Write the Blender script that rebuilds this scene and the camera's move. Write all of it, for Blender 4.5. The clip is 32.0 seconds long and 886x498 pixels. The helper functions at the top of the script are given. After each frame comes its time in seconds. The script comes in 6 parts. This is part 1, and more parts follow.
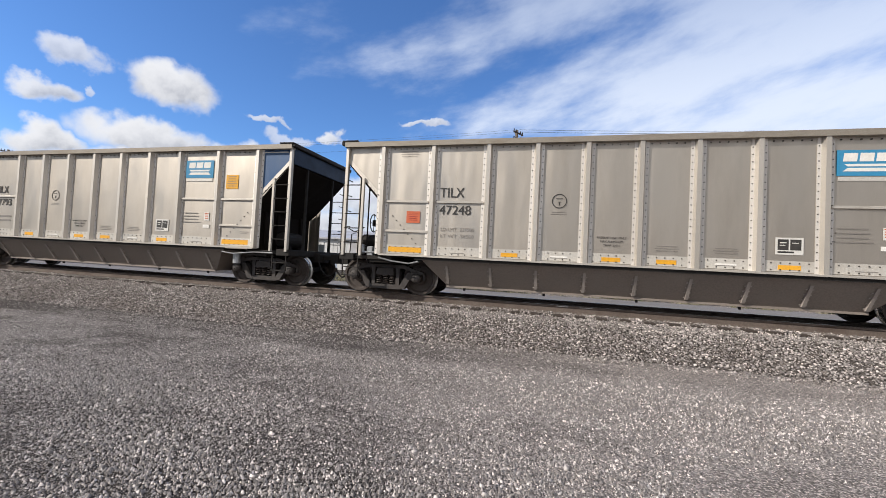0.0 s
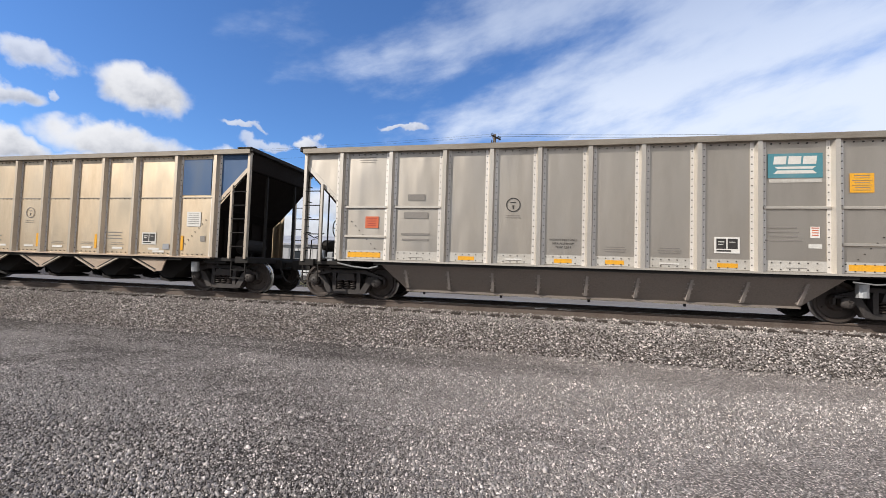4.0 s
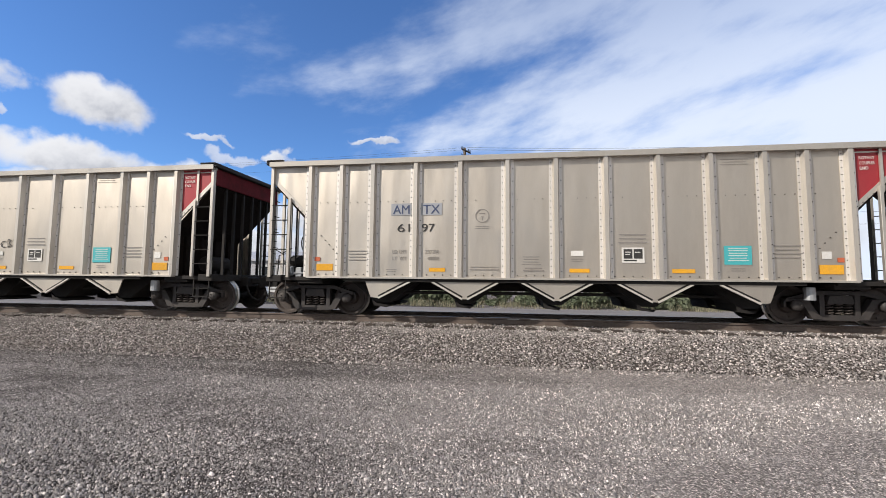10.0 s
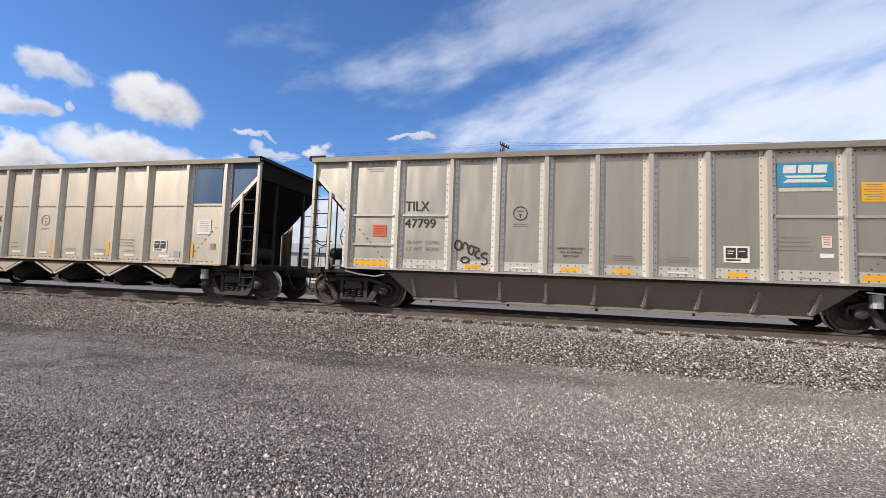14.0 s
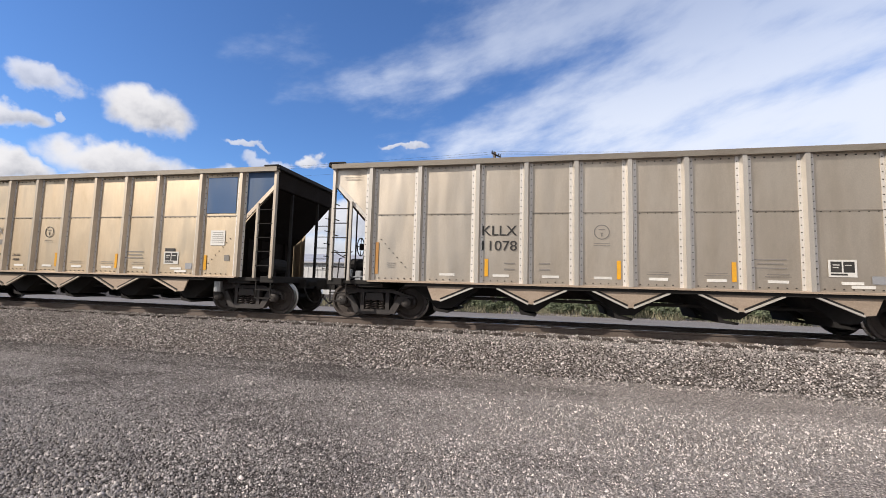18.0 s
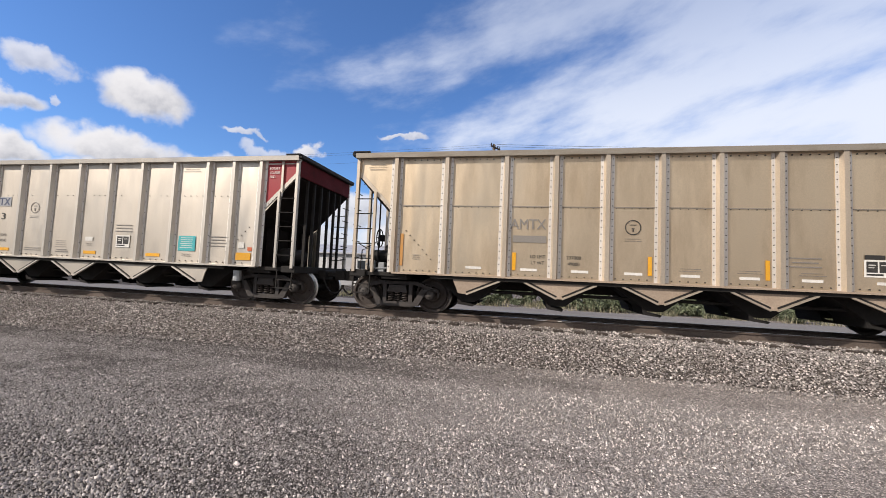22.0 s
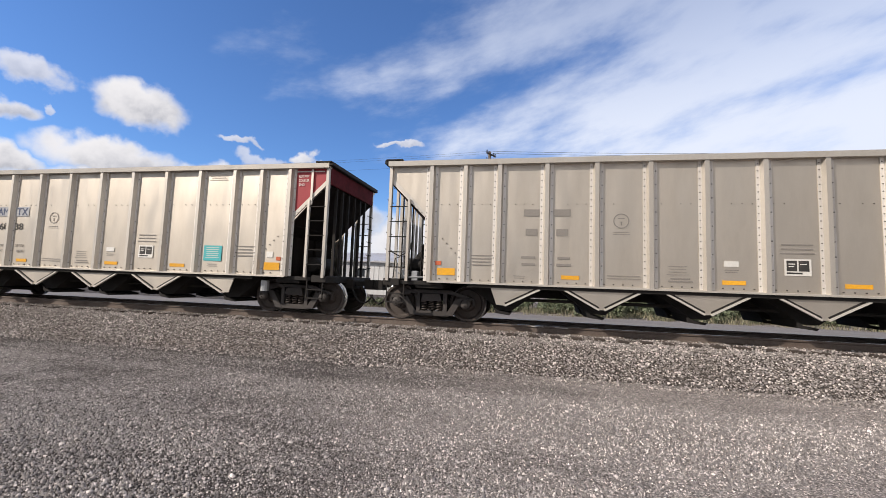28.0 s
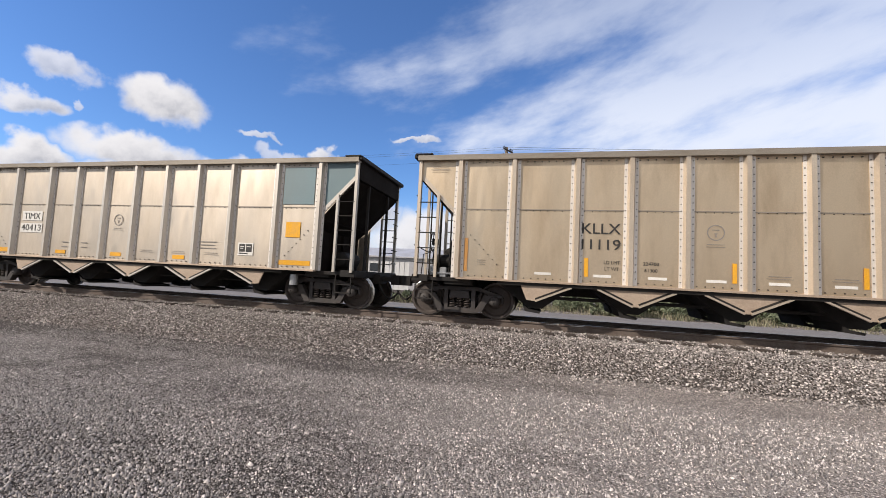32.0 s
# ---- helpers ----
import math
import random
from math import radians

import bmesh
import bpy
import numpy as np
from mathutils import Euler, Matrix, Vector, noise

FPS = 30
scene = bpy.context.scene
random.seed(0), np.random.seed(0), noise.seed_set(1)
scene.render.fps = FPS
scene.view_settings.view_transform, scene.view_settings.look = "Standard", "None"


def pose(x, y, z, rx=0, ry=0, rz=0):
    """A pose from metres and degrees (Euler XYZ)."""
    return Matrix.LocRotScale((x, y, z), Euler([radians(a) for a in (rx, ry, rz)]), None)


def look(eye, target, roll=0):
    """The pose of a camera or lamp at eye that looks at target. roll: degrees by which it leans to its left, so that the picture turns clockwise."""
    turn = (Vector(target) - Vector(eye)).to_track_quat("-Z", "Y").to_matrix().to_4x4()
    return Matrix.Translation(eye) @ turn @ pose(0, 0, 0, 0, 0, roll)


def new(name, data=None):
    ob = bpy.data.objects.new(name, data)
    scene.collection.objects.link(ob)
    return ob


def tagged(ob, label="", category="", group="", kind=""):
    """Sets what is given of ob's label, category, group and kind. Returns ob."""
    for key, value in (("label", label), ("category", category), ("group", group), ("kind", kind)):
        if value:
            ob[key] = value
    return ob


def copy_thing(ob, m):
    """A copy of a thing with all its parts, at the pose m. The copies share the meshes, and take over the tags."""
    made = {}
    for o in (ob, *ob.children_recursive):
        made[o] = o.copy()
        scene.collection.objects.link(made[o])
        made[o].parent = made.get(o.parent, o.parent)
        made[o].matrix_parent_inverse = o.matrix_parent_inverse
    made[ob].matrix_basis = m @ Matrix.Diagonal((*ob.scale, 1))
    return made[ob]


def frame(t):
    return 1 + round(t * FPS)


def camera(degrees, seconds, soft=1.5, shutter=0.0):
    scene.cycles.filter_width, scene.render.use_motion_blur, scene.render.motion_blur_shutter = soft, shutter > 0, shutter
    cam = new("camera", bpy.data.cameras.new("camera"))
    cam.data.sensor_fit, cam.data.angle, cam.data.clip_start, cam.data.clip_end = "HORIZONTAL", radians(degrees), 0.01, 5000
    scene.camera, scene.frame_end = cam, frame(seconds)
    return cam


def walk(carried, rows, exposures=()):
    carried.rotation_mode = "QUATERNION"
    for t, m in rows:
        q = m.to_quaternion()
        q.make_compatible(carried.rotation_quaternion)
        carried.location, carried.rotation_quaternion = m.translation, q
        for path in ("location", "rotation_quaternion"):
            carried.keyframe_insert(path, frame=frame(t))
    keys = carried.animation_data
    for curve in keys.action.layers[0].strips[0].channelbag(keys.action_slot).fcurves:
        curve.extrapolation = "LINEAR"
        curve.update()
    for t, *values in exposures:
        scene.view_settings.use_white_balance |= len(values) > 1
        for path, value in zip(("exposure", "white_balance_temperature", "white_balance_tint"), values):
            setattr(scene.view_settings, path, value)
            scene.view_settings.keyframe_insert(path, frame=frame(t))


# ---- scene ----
# World: x runs along the track (the train goes to +x), y across it away from the camera, z up; ground at z = 0.
cam = camera(94.45, 32.0, 0.6)
PATH = [
    (0.0, -0.002, -0.043, 1.701, 14.71, 1.74, 2.93),
    (0.5, 0.010, -0.061, 1.707, 15.05, 1.01, 3.16),
    (1.0, 0.021, -0.077, 1.721, 15.38, 0.47, 3.21),
    (1.5, 0.017, -0.081, 1.720, 15.33, 0.42, 3.23),
    (2.0, 0.017, -0.068, 1.721, 15.09, 0.51, 3.08),
    (2.5, 0.013, -0.074, 1.722, 14.60, 0.79, 2.80),
    (3.0, 0.028, -0.063, 1.724, 14.04, 1.18, 2.36),
    (3.5, 0.030, -0.054, 1.726, 13.06, 1.79, 2.02),
    (5.5, 0.060, -0.045, 1.729, 10.04, 3.26, 1.82),
    (6.0, 0.056, -0.039, 1.725, 9.73, 3.23, 1.77),
    (6.5, 0.058, -0.029, 1.719, 9.41, 3.39, 1.39),
    (7.0, 0.067, -0.034, 1.725, 9.15, 3.70, 0.94),
    (7.5, 0.059, -0.045, 1.727, 9.01, 4.03, 0.48),
    (8.0, 0.063, -0.043, 1.731, 9.03, 4.25, 0.17),
    (8.5, 0.069, -0.043, 1.727, 9.01, 4.36, 0.14),
    (9.0, 0.078, -0.044, 1.735, 8.97, 4.34, 0.21),
    (9.5, 0.061, -0.038, 1.727, 8.57, 4.34, 0.48),
    (10.0, 0.066, -0.051, 1.727, 8.32, 4.24, 0.53),
    (10.5, 0.073, -0.048, 1.736, 8.46, 3.95, 0.46),
    (11.0, 0.080, -0.047, 1.737, 8.91, 3.79, 0.43),
    (11.5, 0.070, -0.034, 1.731, 9.57, 3.78, 0.68),
    (12.0, 0.075, -0.027, 1.736, 10.22, 3.91, 1.05),
    (12.5, 0.048, -0.031, 1.734, 10.51, 4.06, 1.55),
    (13.0, 0.029, -0.040, 1.739, 10.83, 4.05, 1.91),
    (13.5, -0.017, -0.051, 1.725, 11.50, 3.84, 2.14),
    (14.0, -0.082, -0.075, 1.726, 13.05, 3.50, 2.08),
    (14.5, -0.138, -0.046, 1.718, 15.06, 3.36, 1.95),
    (16.5, -0.061, 0.028, 1.742, 14.92, 4.87, 1.15),
    (17.0, -0.033, 0.057, 1.735, 13.65, 4.98, 1.31),
    (17.5, -0.008, 0.064, 1.740, 12.99, 4.83, 1.35),
    (18.0, -0.003, 0.061, 1.745, 12.25, 4.77, 1.56),
    (18.5, 0.000, 0.063, 1.750, 11.61, 4.72, 1.80),
    (19.0, 0.001, 0.065, 1.748, 11.22, 4.81, 2.15),
    (19.5, -0.002, 0.067, 1.750, 11.29, 4.78, 2.47),
    (20.0, -0.009, 0.056, 1.750, 11.74, 4.59, 2.70),
    (20.5, -0.010, 0.050, 1.753, 12.16, 4.27, 2.77),
    (21.0, -0.013, 0.055, 1.743, 12.39, 4.00, 2.79),
    (21.5, -0.010, 0.050, 1.739, 12.20, 3.82, 2.71),
    (22.0, -0.004, 0.049, 1.741, 11.83, 3.68, 2.56),
    (22.5, -0.004, 0.049, 1.744, 11.70, 3.63, 2.35),
    (23.0, -0.009, 0.046, 1.745, 11.77, 3.59, 2.27),
    (23.5, -0.008, 0.050, 1.744, 12.30, 3.58, 2.34),
    (24.0, -0.008, 0.056, 1.745, 12.93, 3.56, 2.44),
    (24.5, -0.028, 0.050, 1.745, 13.37, 3.55, 2.63),
    (25.0, -0.029, 0.044, 1.746, 13.70, 3.52, 2.75),
    (25.5, -0.038, 0.043, 1.743, 13.82, 3.55, 2.87),
    (26.0, -0.039, 0.040, 1.748, 13.68, 3.70, 2.97),
    (26.5, -0.030, 0.046, 1.746, 13.14, 3.94, 2.93),
    (28.5, 0.003, 0.050, 1.755, 11.15, 4.85, 1.94),
    (29.0, 0.003, 0.043, 1.760, 11.10, 5.01, 1.95),
    (29.5, 0.002, 0.045, 1.754, 11.33, 5.00, 2.02),
    (30.0, -0.002, 0.046, 1.753, 11.67, 4.75, 2.12),
    (30.5, -0.010, 0.051, 1.756, 12.08, 4.31, 2.25),
    (31.0, -0.007, 0.055, 1.754, 12.57, 3.96, 2.45),
    (31.5, -0.009, 0.049, 1.749, 12.93, 3.86, 2.73),
    (32.0, -0.009, 0.048, 1.752, 13.51, 3.96, 2.94),
]


def stand(x, y, z, yaw, pitch, roll):
    return Matrix.Translation((x, y, z)) @ Euler((0, 0, radians(yaw))).to_matrix().to_4x4() @ Euler((radians(90 + pitch), 0, 0)).to_matrix().to_4x4() @ Euler((0, 0, radians(roll))).to_matrix().to_4x4()


walk(cam, [(row[0], stand(*row[1:])) for row in PATH], [(0, 0, 6380, 10), (14, 0, 6440, 10), (20, 0, 6600, 12), (32, 0, 6600, 12)])

TRACK_Y = 11.384
RAIL_Z = 0.764
PITCH = 16.18          # coupled length of a car
WHEEL_R = 0.457

# ---------------------------------------------------------------- light
SUN_AZ, SUN_EL = radians(-126), radians(33)      # azimuth counted from +y towards +x
scene.view_settings.exposure = 0.0
sun_dir = Vector((math.sin(SUN_AZ) * math.cos(SUN_EL), math.cos(SUN_AZ) * math.cos(SUN_EL), math.sin(SUN_EL)))
sun = new("sun", bpy.data.lights.new("sun", "SUN"))
sun.data.energy, sun.data.angle, sun.data.color = 4.8, radians(0.6), (1.0, 0.925, 0.82)
sun.matrix_world = look(sun_dir * 200, (0, 0, 0))

world = bpy.data.worlds.new("sky")
scene.world = world
world.use_nodes = True
wn, wl = world.node_tree.nodes, world.node_tree.links
wn.clear()


def wmath(op, a, b=None, c=None, clamp=False):
    n = wn.new("ShaderNodeMath")
    n.operation, n.use_clamp = op, clamp
    for i, v in enumerate((a, b, c)):
        if v is None:
            continue
        if isinstance(v, (int, float)):
            n.inputs[i].default_value = v
        else:
            wl.new(v, n.inputs[i])
    return n.outputs[0]


def wramp(v, lo, hi, a=0.0, b=1.0):
    n = wn.new("ShaderNodeMapRange")
    n.interpolation_type = "SMOOTHSTEP"
    n.inputs[1].default_value, n.inputs[2].default_value = lo, hi
    n.inputs[3].default_value, n.inputs[4].default_value = a, b
    wl.new(v, n.inputs[0])
    return n.outputs[0]


def wnoise(vec, scale, detail=6, rough=0.6):
    n = wn.new("ShaderNodeTexNoise")
    n.inputs["Scale"].default_value, n.inputs["Detail"].default_value, n.inputs["Roughness"].default_value = scale, detail, rough
    wl.new(vec, n.inputs["Vector"])
    return n


def wdot(vec, d):
    n = wn.new("ShaderNodeVectorMath")
    n.operation = "DOT_PRODUCT"
    wl.new(vec, n.inputs[0])
    n.inputs[1].default_value = d
    return n.outputs["Value"]


tc = wn.new("ShaderNodeTexCoord")
DIR = tc.outputs["Generated"]
sky = wn.new("ShaderNodeTexSky")
sky.sky_type = "NISHITA"
sky.sun_disc = False
sky.sun_elevation, sky.sun_rotation = SUN_EL, SUN_AZ
sky.air_density, sky.dust_density, sky.ozone_density = 1.0, 0.1, 2.0
# fluffy cumulus: direction wobbled by noise, then soft ellipses on the sky
puff = wnoise(DIR, 17.0, 6, 0.52)
wob = wn.new("ShaderNodeVectorMath")
wob.operation = "MULTIPLY_ADD"
wl.new(puff.outputs["Color"], wob.inputs[0])
wob.inputs[1].default_value = (0.105, 0.105, 0.085)
bias = wn.new("ShaderNodeVectorMath")
bias.operation = "SUBTRACT"
wl.new(DIR, bias.inputs[0])
bias.inputs[1].default_value = (0.0525, 0.0525, 0.0425)
wl.new(bias.outputs[0], wob.inputs[2])
WDIR = wob.outputs[0]
CLOUDS = [
    (-0.798, 0.509, 0.322, 0.050, 0.028, 0.75),
    (-0.719, 0.621, 0.314, 0.076, 0.046, 1.0),
    (-0.837, 0.484, 0.254, 0.042, 0.025, 0.9),
    (-0.805, 0.527, 0.272, 0.013, 0.008, 0.6),
    (-0.851, 0.495, 0.175, 0.045, 0.030, 1.0),
    (-0.761, 0.612, 0.205, 0.115, 0.040, 1.0),
    (-0.705, 0.685, 0.150, 0.300, 0.045, 1.0),
    (-0.622, 0.752, 0.200, 0.120, 0.030, 0.9),
    (-0.602, 0.746, 0.286, 0.047, 0.008, 0.7),
    (-0.487, 0.830, 0.265, 0.034, 0.018, 0.9),
    (-0.291, 0.901, 0.318, 0.062, 0.009, 0.75),
    (-0.570, 0.779, 0.255, 0.060, 0.014, 0.6),
    (-0.43, 0.88, 0.14, 0.12, 0.05, 0.9),
    (-0.95, 0.25, 0.16, 0.20, 0.05, 1.0),
    (0.10, 0.985, 0.13, 0.30, 0.05, 0.8),
    (-0.22, 0.97, 0.09, 0.22, 0.075, 0.95),
    (-0.62, 0.78, 0.07, 0.30, 0.06, 0.95),
    (0.45, 0.89, 0.09, 0.25, 0.06, 0.8),
]
lump = wnoise(DIR, 22.0, 7, 0.58)
mask, shade = None, None
for cx, cy, cz, rx, rz, amount in CLOUDS:
    c = Vector((cx, cy, cz)).normalized()
    right = Vector((cy, -cx, 0)).normalized()
    up = right.cross(c)
    u = wmath("MULTIPLY", wmath("SUBTRACT", wdot(WDIR, right), right.dot(c)), 1 / rx)
    v = wmath("MULTIPLY", wmath("SUBTRACT", wdot(WDIR, up), up.dot(c)), 1 / rz)
    r2 = wmath("ADD", wmath("MULTIPLY", u, u), wmath("MULTIPLY", v, v))
    front = wmath("GREATER_THAN", wdot(DIR, c), 0.2)
    m = wmath("MULTIPLY", wramp(r2, 0.28, 1.28, amount, 0.0), front)
    s = wmath("MULTIPLY", wramp(wmath("SUBTRACT", wmath("MULTIPLY", v, 0.8), wmath("MULTIPLY", u, 0.45)), -0.85, 0.75, 1.0, 0.0), m)
    s = wmath("MULTIPLY", s, wramp(lump.outputs[0], 0.30, 0.66, 1.0, 0.35))
    mask = m if mask is None else wmath("MAXIMUM", mask, m)
    shade = s if shade is None else wmath("MAXIMUM", shade, s)
# thin cirrus veil, streaked, thickest low on the +x side
stretch = wn.new("ShaderNodeCombineXYZ")
for axis, (way, often) in enumerate((((0.97, 0.0, 0.24), 1.6), ((-0.24, 0.0, 0.97), 4.2), ((0.0, 1.0, 0.0), 1.6))):
    wl.new(wmath("MULTIPLY", wdot(DIR, way), often), stretch.inputs[axis])
veil_n = wnoise(stretch.outputs[0], 1.5, 8, 0.5)
slope_dir = wdot(DIR, (1.0, 0.0, 0.5))
mottle = wnoise(stretch.outputs[0], 5.0, 8, 0.6)
uneven = wmath("ADD", wmath("MULTIPLY", wmath("SUBTRACT", veil_n.outputs[0], 0.5), 2.1), wmath("MULTIPLY", wmath("SUBTRACT", mottle.outputs[0], 0.5), 0.7))
low = wramp(wdot(DIR, (0, 0, 1)), 0.28, 0.60, 0.96, 0.45)
veil = wmath("MULTIPLY", wramp(wmath("ADD", slope_dir, uneven), -0.18, 0.55), low)
hazy = wramp(wdot(DIR, (0, 0, 1)), 0.0, 0.20, 0.75, 0.0)
back_n = wnoise(DIR, 2.6, 8, 0.6)
back = wmath("MULTIPLY", wramp(back_n.outputs[0], 0.30, 0.55, 0.35, 0.95), wramp(wdot(DIR, (0, 1, 0)), -0.25, 0.12, 1.0, 0.0))
veil = wmath("MAXIMUM", veil, hazy)


def wmix(fac, a, b):
    n = wn.new("ShaderNodeMix")
    n.data_type = "RGBA"
    wl.new(fac, n.inputs[0])
    for k, v in ((6, a), (7, b)):
        if isinstance(v, tuple):
            n.inputs[k].default_value = (*v, 1)
        else:
            wl.new(v, n.inputs[k])
    return n.outputs[2]


gain = wn.new("ShaderNodeVectorMath")
gain.operation = "MULTIPLY"
wl.new(sky.outputs[0], gain.inputs[0])
gain.inputs[1].default_value = (0.82, 1.18, 1.69)
lit = wmix(shade, (9.0, 9.0, 9.2), (3.5, 3.75, 4.4))
col = wmix(veil, gain.outputs[0], (8.2, 8.9, 10.2))
col = wmix(back, col, (6.3, 6.25, 6.2))
col = wmix(mask, col, lit)
bg = wn.new("ShaderNodeBackground")
bg.inputs["Strength"].default_value = 0.1
wl.new(col, bg.inputs["Color"])
wo = wn.new("ShaderNodeOutputWorld")
wl.new(bg.outputs[0], wo.inputs[0])

# ---------------------------------------------------------------- materials


def material(name, base, rough=0.6, metal=0.0, vary=0.12, grain=30.0, bump=0.15, stain=None, stain_amt=0.35, stain_scale=(1.2, 1.2, 1.2), per="object", per_amt=0.10, spec=0.5, bump_dist=0.01, pebbles=0.0, drift=0.0, thin=0.0, dent=0.0):
    """A surface with grain, stains and a slight change from piece to piece."""
    m = bpy.data.materials.new(name)
    m.use_nodes = True
    nt = m.node_tree
    nd, lk = nt.nodes, nt.links
    b = nd["Principled BSDF"]
    b.inputs["Roughness"].default_value, b.inputs["Metallic"].default_value = rough, metal
    b.inputs["Specular IOR Level"].default_value = spec
    t = nd.new("ShaderNodeTexCoord")
    n1 = nd.new("ShaderNodeTexNoise")
    n1.inputs["Scale"].default_value, n1.inputs["Detail"].default_value = grain, 5
    lk.new(t.outputs["Object"], n1.inputs["Vector"])
    mp = nd.new("ShaderNodeMapping")
    mp.inputs["Scale"].default_value = stain_scale
    lk.new(t.outputs["Object"], mp.inputs["Vector"])
    n2 = nd.new("ShaderNodeTexNoise")
    n2.inputs["Scale"].default_value, n2.inputs["Detail"].default_value, n2.inputs["Roughness"].default_value = 1.0, 6, 0.62
    lk.new(mp.outputs[0], n2.inputs["Vector"])
    if per == "island":
        geo = nd.new("ShaderNodeNewGeometry")
        pw0 = nd.new("ShaderNodeMath")
        pw0.operation = "POWER"
        lk.new(geo.outputs["Random Per Island"], pw0.inputs[0])
        pw0.inputs[1].default_value = 1.0 if "lea" in name or "grass" in name else 4.2 if "gravel" in name else 3.0
        rnd = pw0.outputs[0]
    else:
        info = nd.new("ShaderNodeObjectInfo")
        rnd = info.outputs["Random"]
        off = nd.new("ShaderNodeVectorMath")
        off.operation = "MULTIPLY_ADD"
        lk.new(rnd, off.inputs[0])
        off.inputs[1].default_value = (37, 17, 53)
        lk.new(t.outputs["Object"], off.inputs[2])
        lk.new(off.outputs[0], mp.inputs["Vector"])

    def mix(kind, fac, a, bb):
        x = nd.new("ShaderNodeMix")
        x.data_type, x.blend_type = "RGBA", kind
        if isinstance(fac, float):
            x.inputs[0].default_value = fac
        else:
            lk.new(fac, x.inputs[0])
        for k, v in ((6, a), (7, bb)):
            if isinstance(v, tuple):
                x.inputs[k].default_value = (*v, 1)
            else:
                lk.new(v, x.inputs[k])
        return x.outputs[2]

    def rng(v, lo, hi, a, bb):
        x = nd.new("ShaderNodeMapRange")
        for k, q in zip((1, 2, 3, 4), (lo, hi, a, bb)):
            x.inputs[k].default_value = q
        lk.new(v, x.inputs[0])
        return x.outputs[0]

    def grey(v):
        x = nd.new("ShaderNodeCombineColor")
        for k in range(3):
            lk.new(v, x.inputs[k])
        return x.outputs[0]

    colr = mix("MULTIPLY", 1.0, base, grey(rng(n1.outputs[0], 0.3, 0.7, 1 - vary, 1 + vary)))
    colr = mix("MULTIPLY", 1.0, colr, grey(rng(rnd, 0, 1, 1 - per_amt, 1 + per_amt * (2.2 if per == "island" else 1.0))))
    if stain:
        where = n2.outputs[0]
        if drift:
            # the stain thins out along x: shade painted in at -x, dust at +x
            sx = nd.new("ShaderNodeSeparateXYZ")
            lk.new(t.outputs["Object"], sx.inputs[0])
            ma = nd.new("ShaderNodeMath")
            ma.operation = "MULTIPLY_ADD"
            lk.new(sx.outputs[0], ma.inputs[0])
            ma.inputs[1].default_value = -drift
            lk.new(n2.outputs[0], ma.inputs[2])
            where = ma.outputs[0]
        colr = mix("MIX", rng(where, 0.45, 0.72, 0.0, stain_amt), colr, stain)
    height = n1.outputs[0]
    if pebbles:
        # packed small stones: a tone for each cell, domed
        vo = nd.new("ShaderNodeTexVoronoi")
        vo.inputs["Scale"].default_value = pebbles
        lk.new(t.outputs["Object"], vo.inputs["Vector"])
        sep = nd.new("ShaderNodeSeparateColor")
        lk.new(vo.outputs["Color"], sep.inputs[0])
        pw = nd.new("ShaderNodeMath")
        pw.operation = "POWER"
        lk.new(sep.outputs[0], pw.inputs[0])
        pw.inputs[1].default_value = 2.2
        colr = mix("MULTIPLY", 1.0, colr, grey(rng(pw.outputs[0], 0, 1, 0.55, 2.1)))
        # darker towards cell edges: shade between the stones put into the colour
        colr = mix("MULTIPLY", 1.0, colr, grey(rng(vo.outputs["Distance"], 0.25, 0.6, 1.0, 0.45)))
        inv = nd.new("ShaderNodeMath")
        inv.operation = "MULTIPLY_ADD"
        lk.new(vo.outputs["Distance"], inv.inputs[0])
        inv.inputs[1].default_value = -1.6
        lk.new(n1.outputs[0], inv.inputs[2])
        height = inv.outputs[0]
    lk.new(colr, b.inputs["Base Color"])
    rr = rng(n2.outputs[0], 0.3, 0.7, max(rough - 0.11, 0.05), min(rough + 0.13, 1))
    lk.new(rr, b.inputs["Roughness"])
    if thin:
        # sprayed thinly: the surface below shows through in patches
        lk.new(rng(n2.outputs[0], 0.34, 0.64, 1 - thin, 0.85), b.inputs["Alpha"])
    if bump:
        bp = nd.new("ShaderNodeBump")
        bp.inputs["Strength"].default_value, bp.inputs["Distance"].default_value = bump, bump_dist
        lk.new(height, bp.inputs["Height"])
        lk.new(bp.outputs[0], b.inputs["Normal"])
        if dent:
            # broad shallow buckles
            bd = nd.new("ShaderNodeBump")
            bd.inputs["Strength"].default_value, bd.inputs["Distance"].default_value = 1.0, dent
            soft_n = nd.new("ShaderNodeTexNoise")
            soft_n.inputs["Scale"].default_value, soft_n.inputs["Detail"].default_value = 1.4, 1
            lk.new(mp.outputs[0], soft_n.inputs["Vector"])
            lk.new(soft_n.outputs[0], bd.inputs["Height"])
            lk.new(bd.outputs[0], bp.inputs["Normal"])
    return m


STREAK = (1.6, 1.6, 0.45)
M = {}
M["alum_a"] = material("weathered_aluminium", (0.495, 0.448, 0.39), 0.46, 0.9, 0.05, 60, 0.05, (0.33, 0.30, 0.265), 0.35, STREAK, per_amt=0.05, dent=0.03)
M["alum_b"] = material("pale_aluminium", (0.57, 0.515, 0.445), 0.48, 0.9, 0.05, 60, 0.05, (0.38, 0.35, 0.315), 0.3, STREAK, per_amt=0.04, dent=0.03)
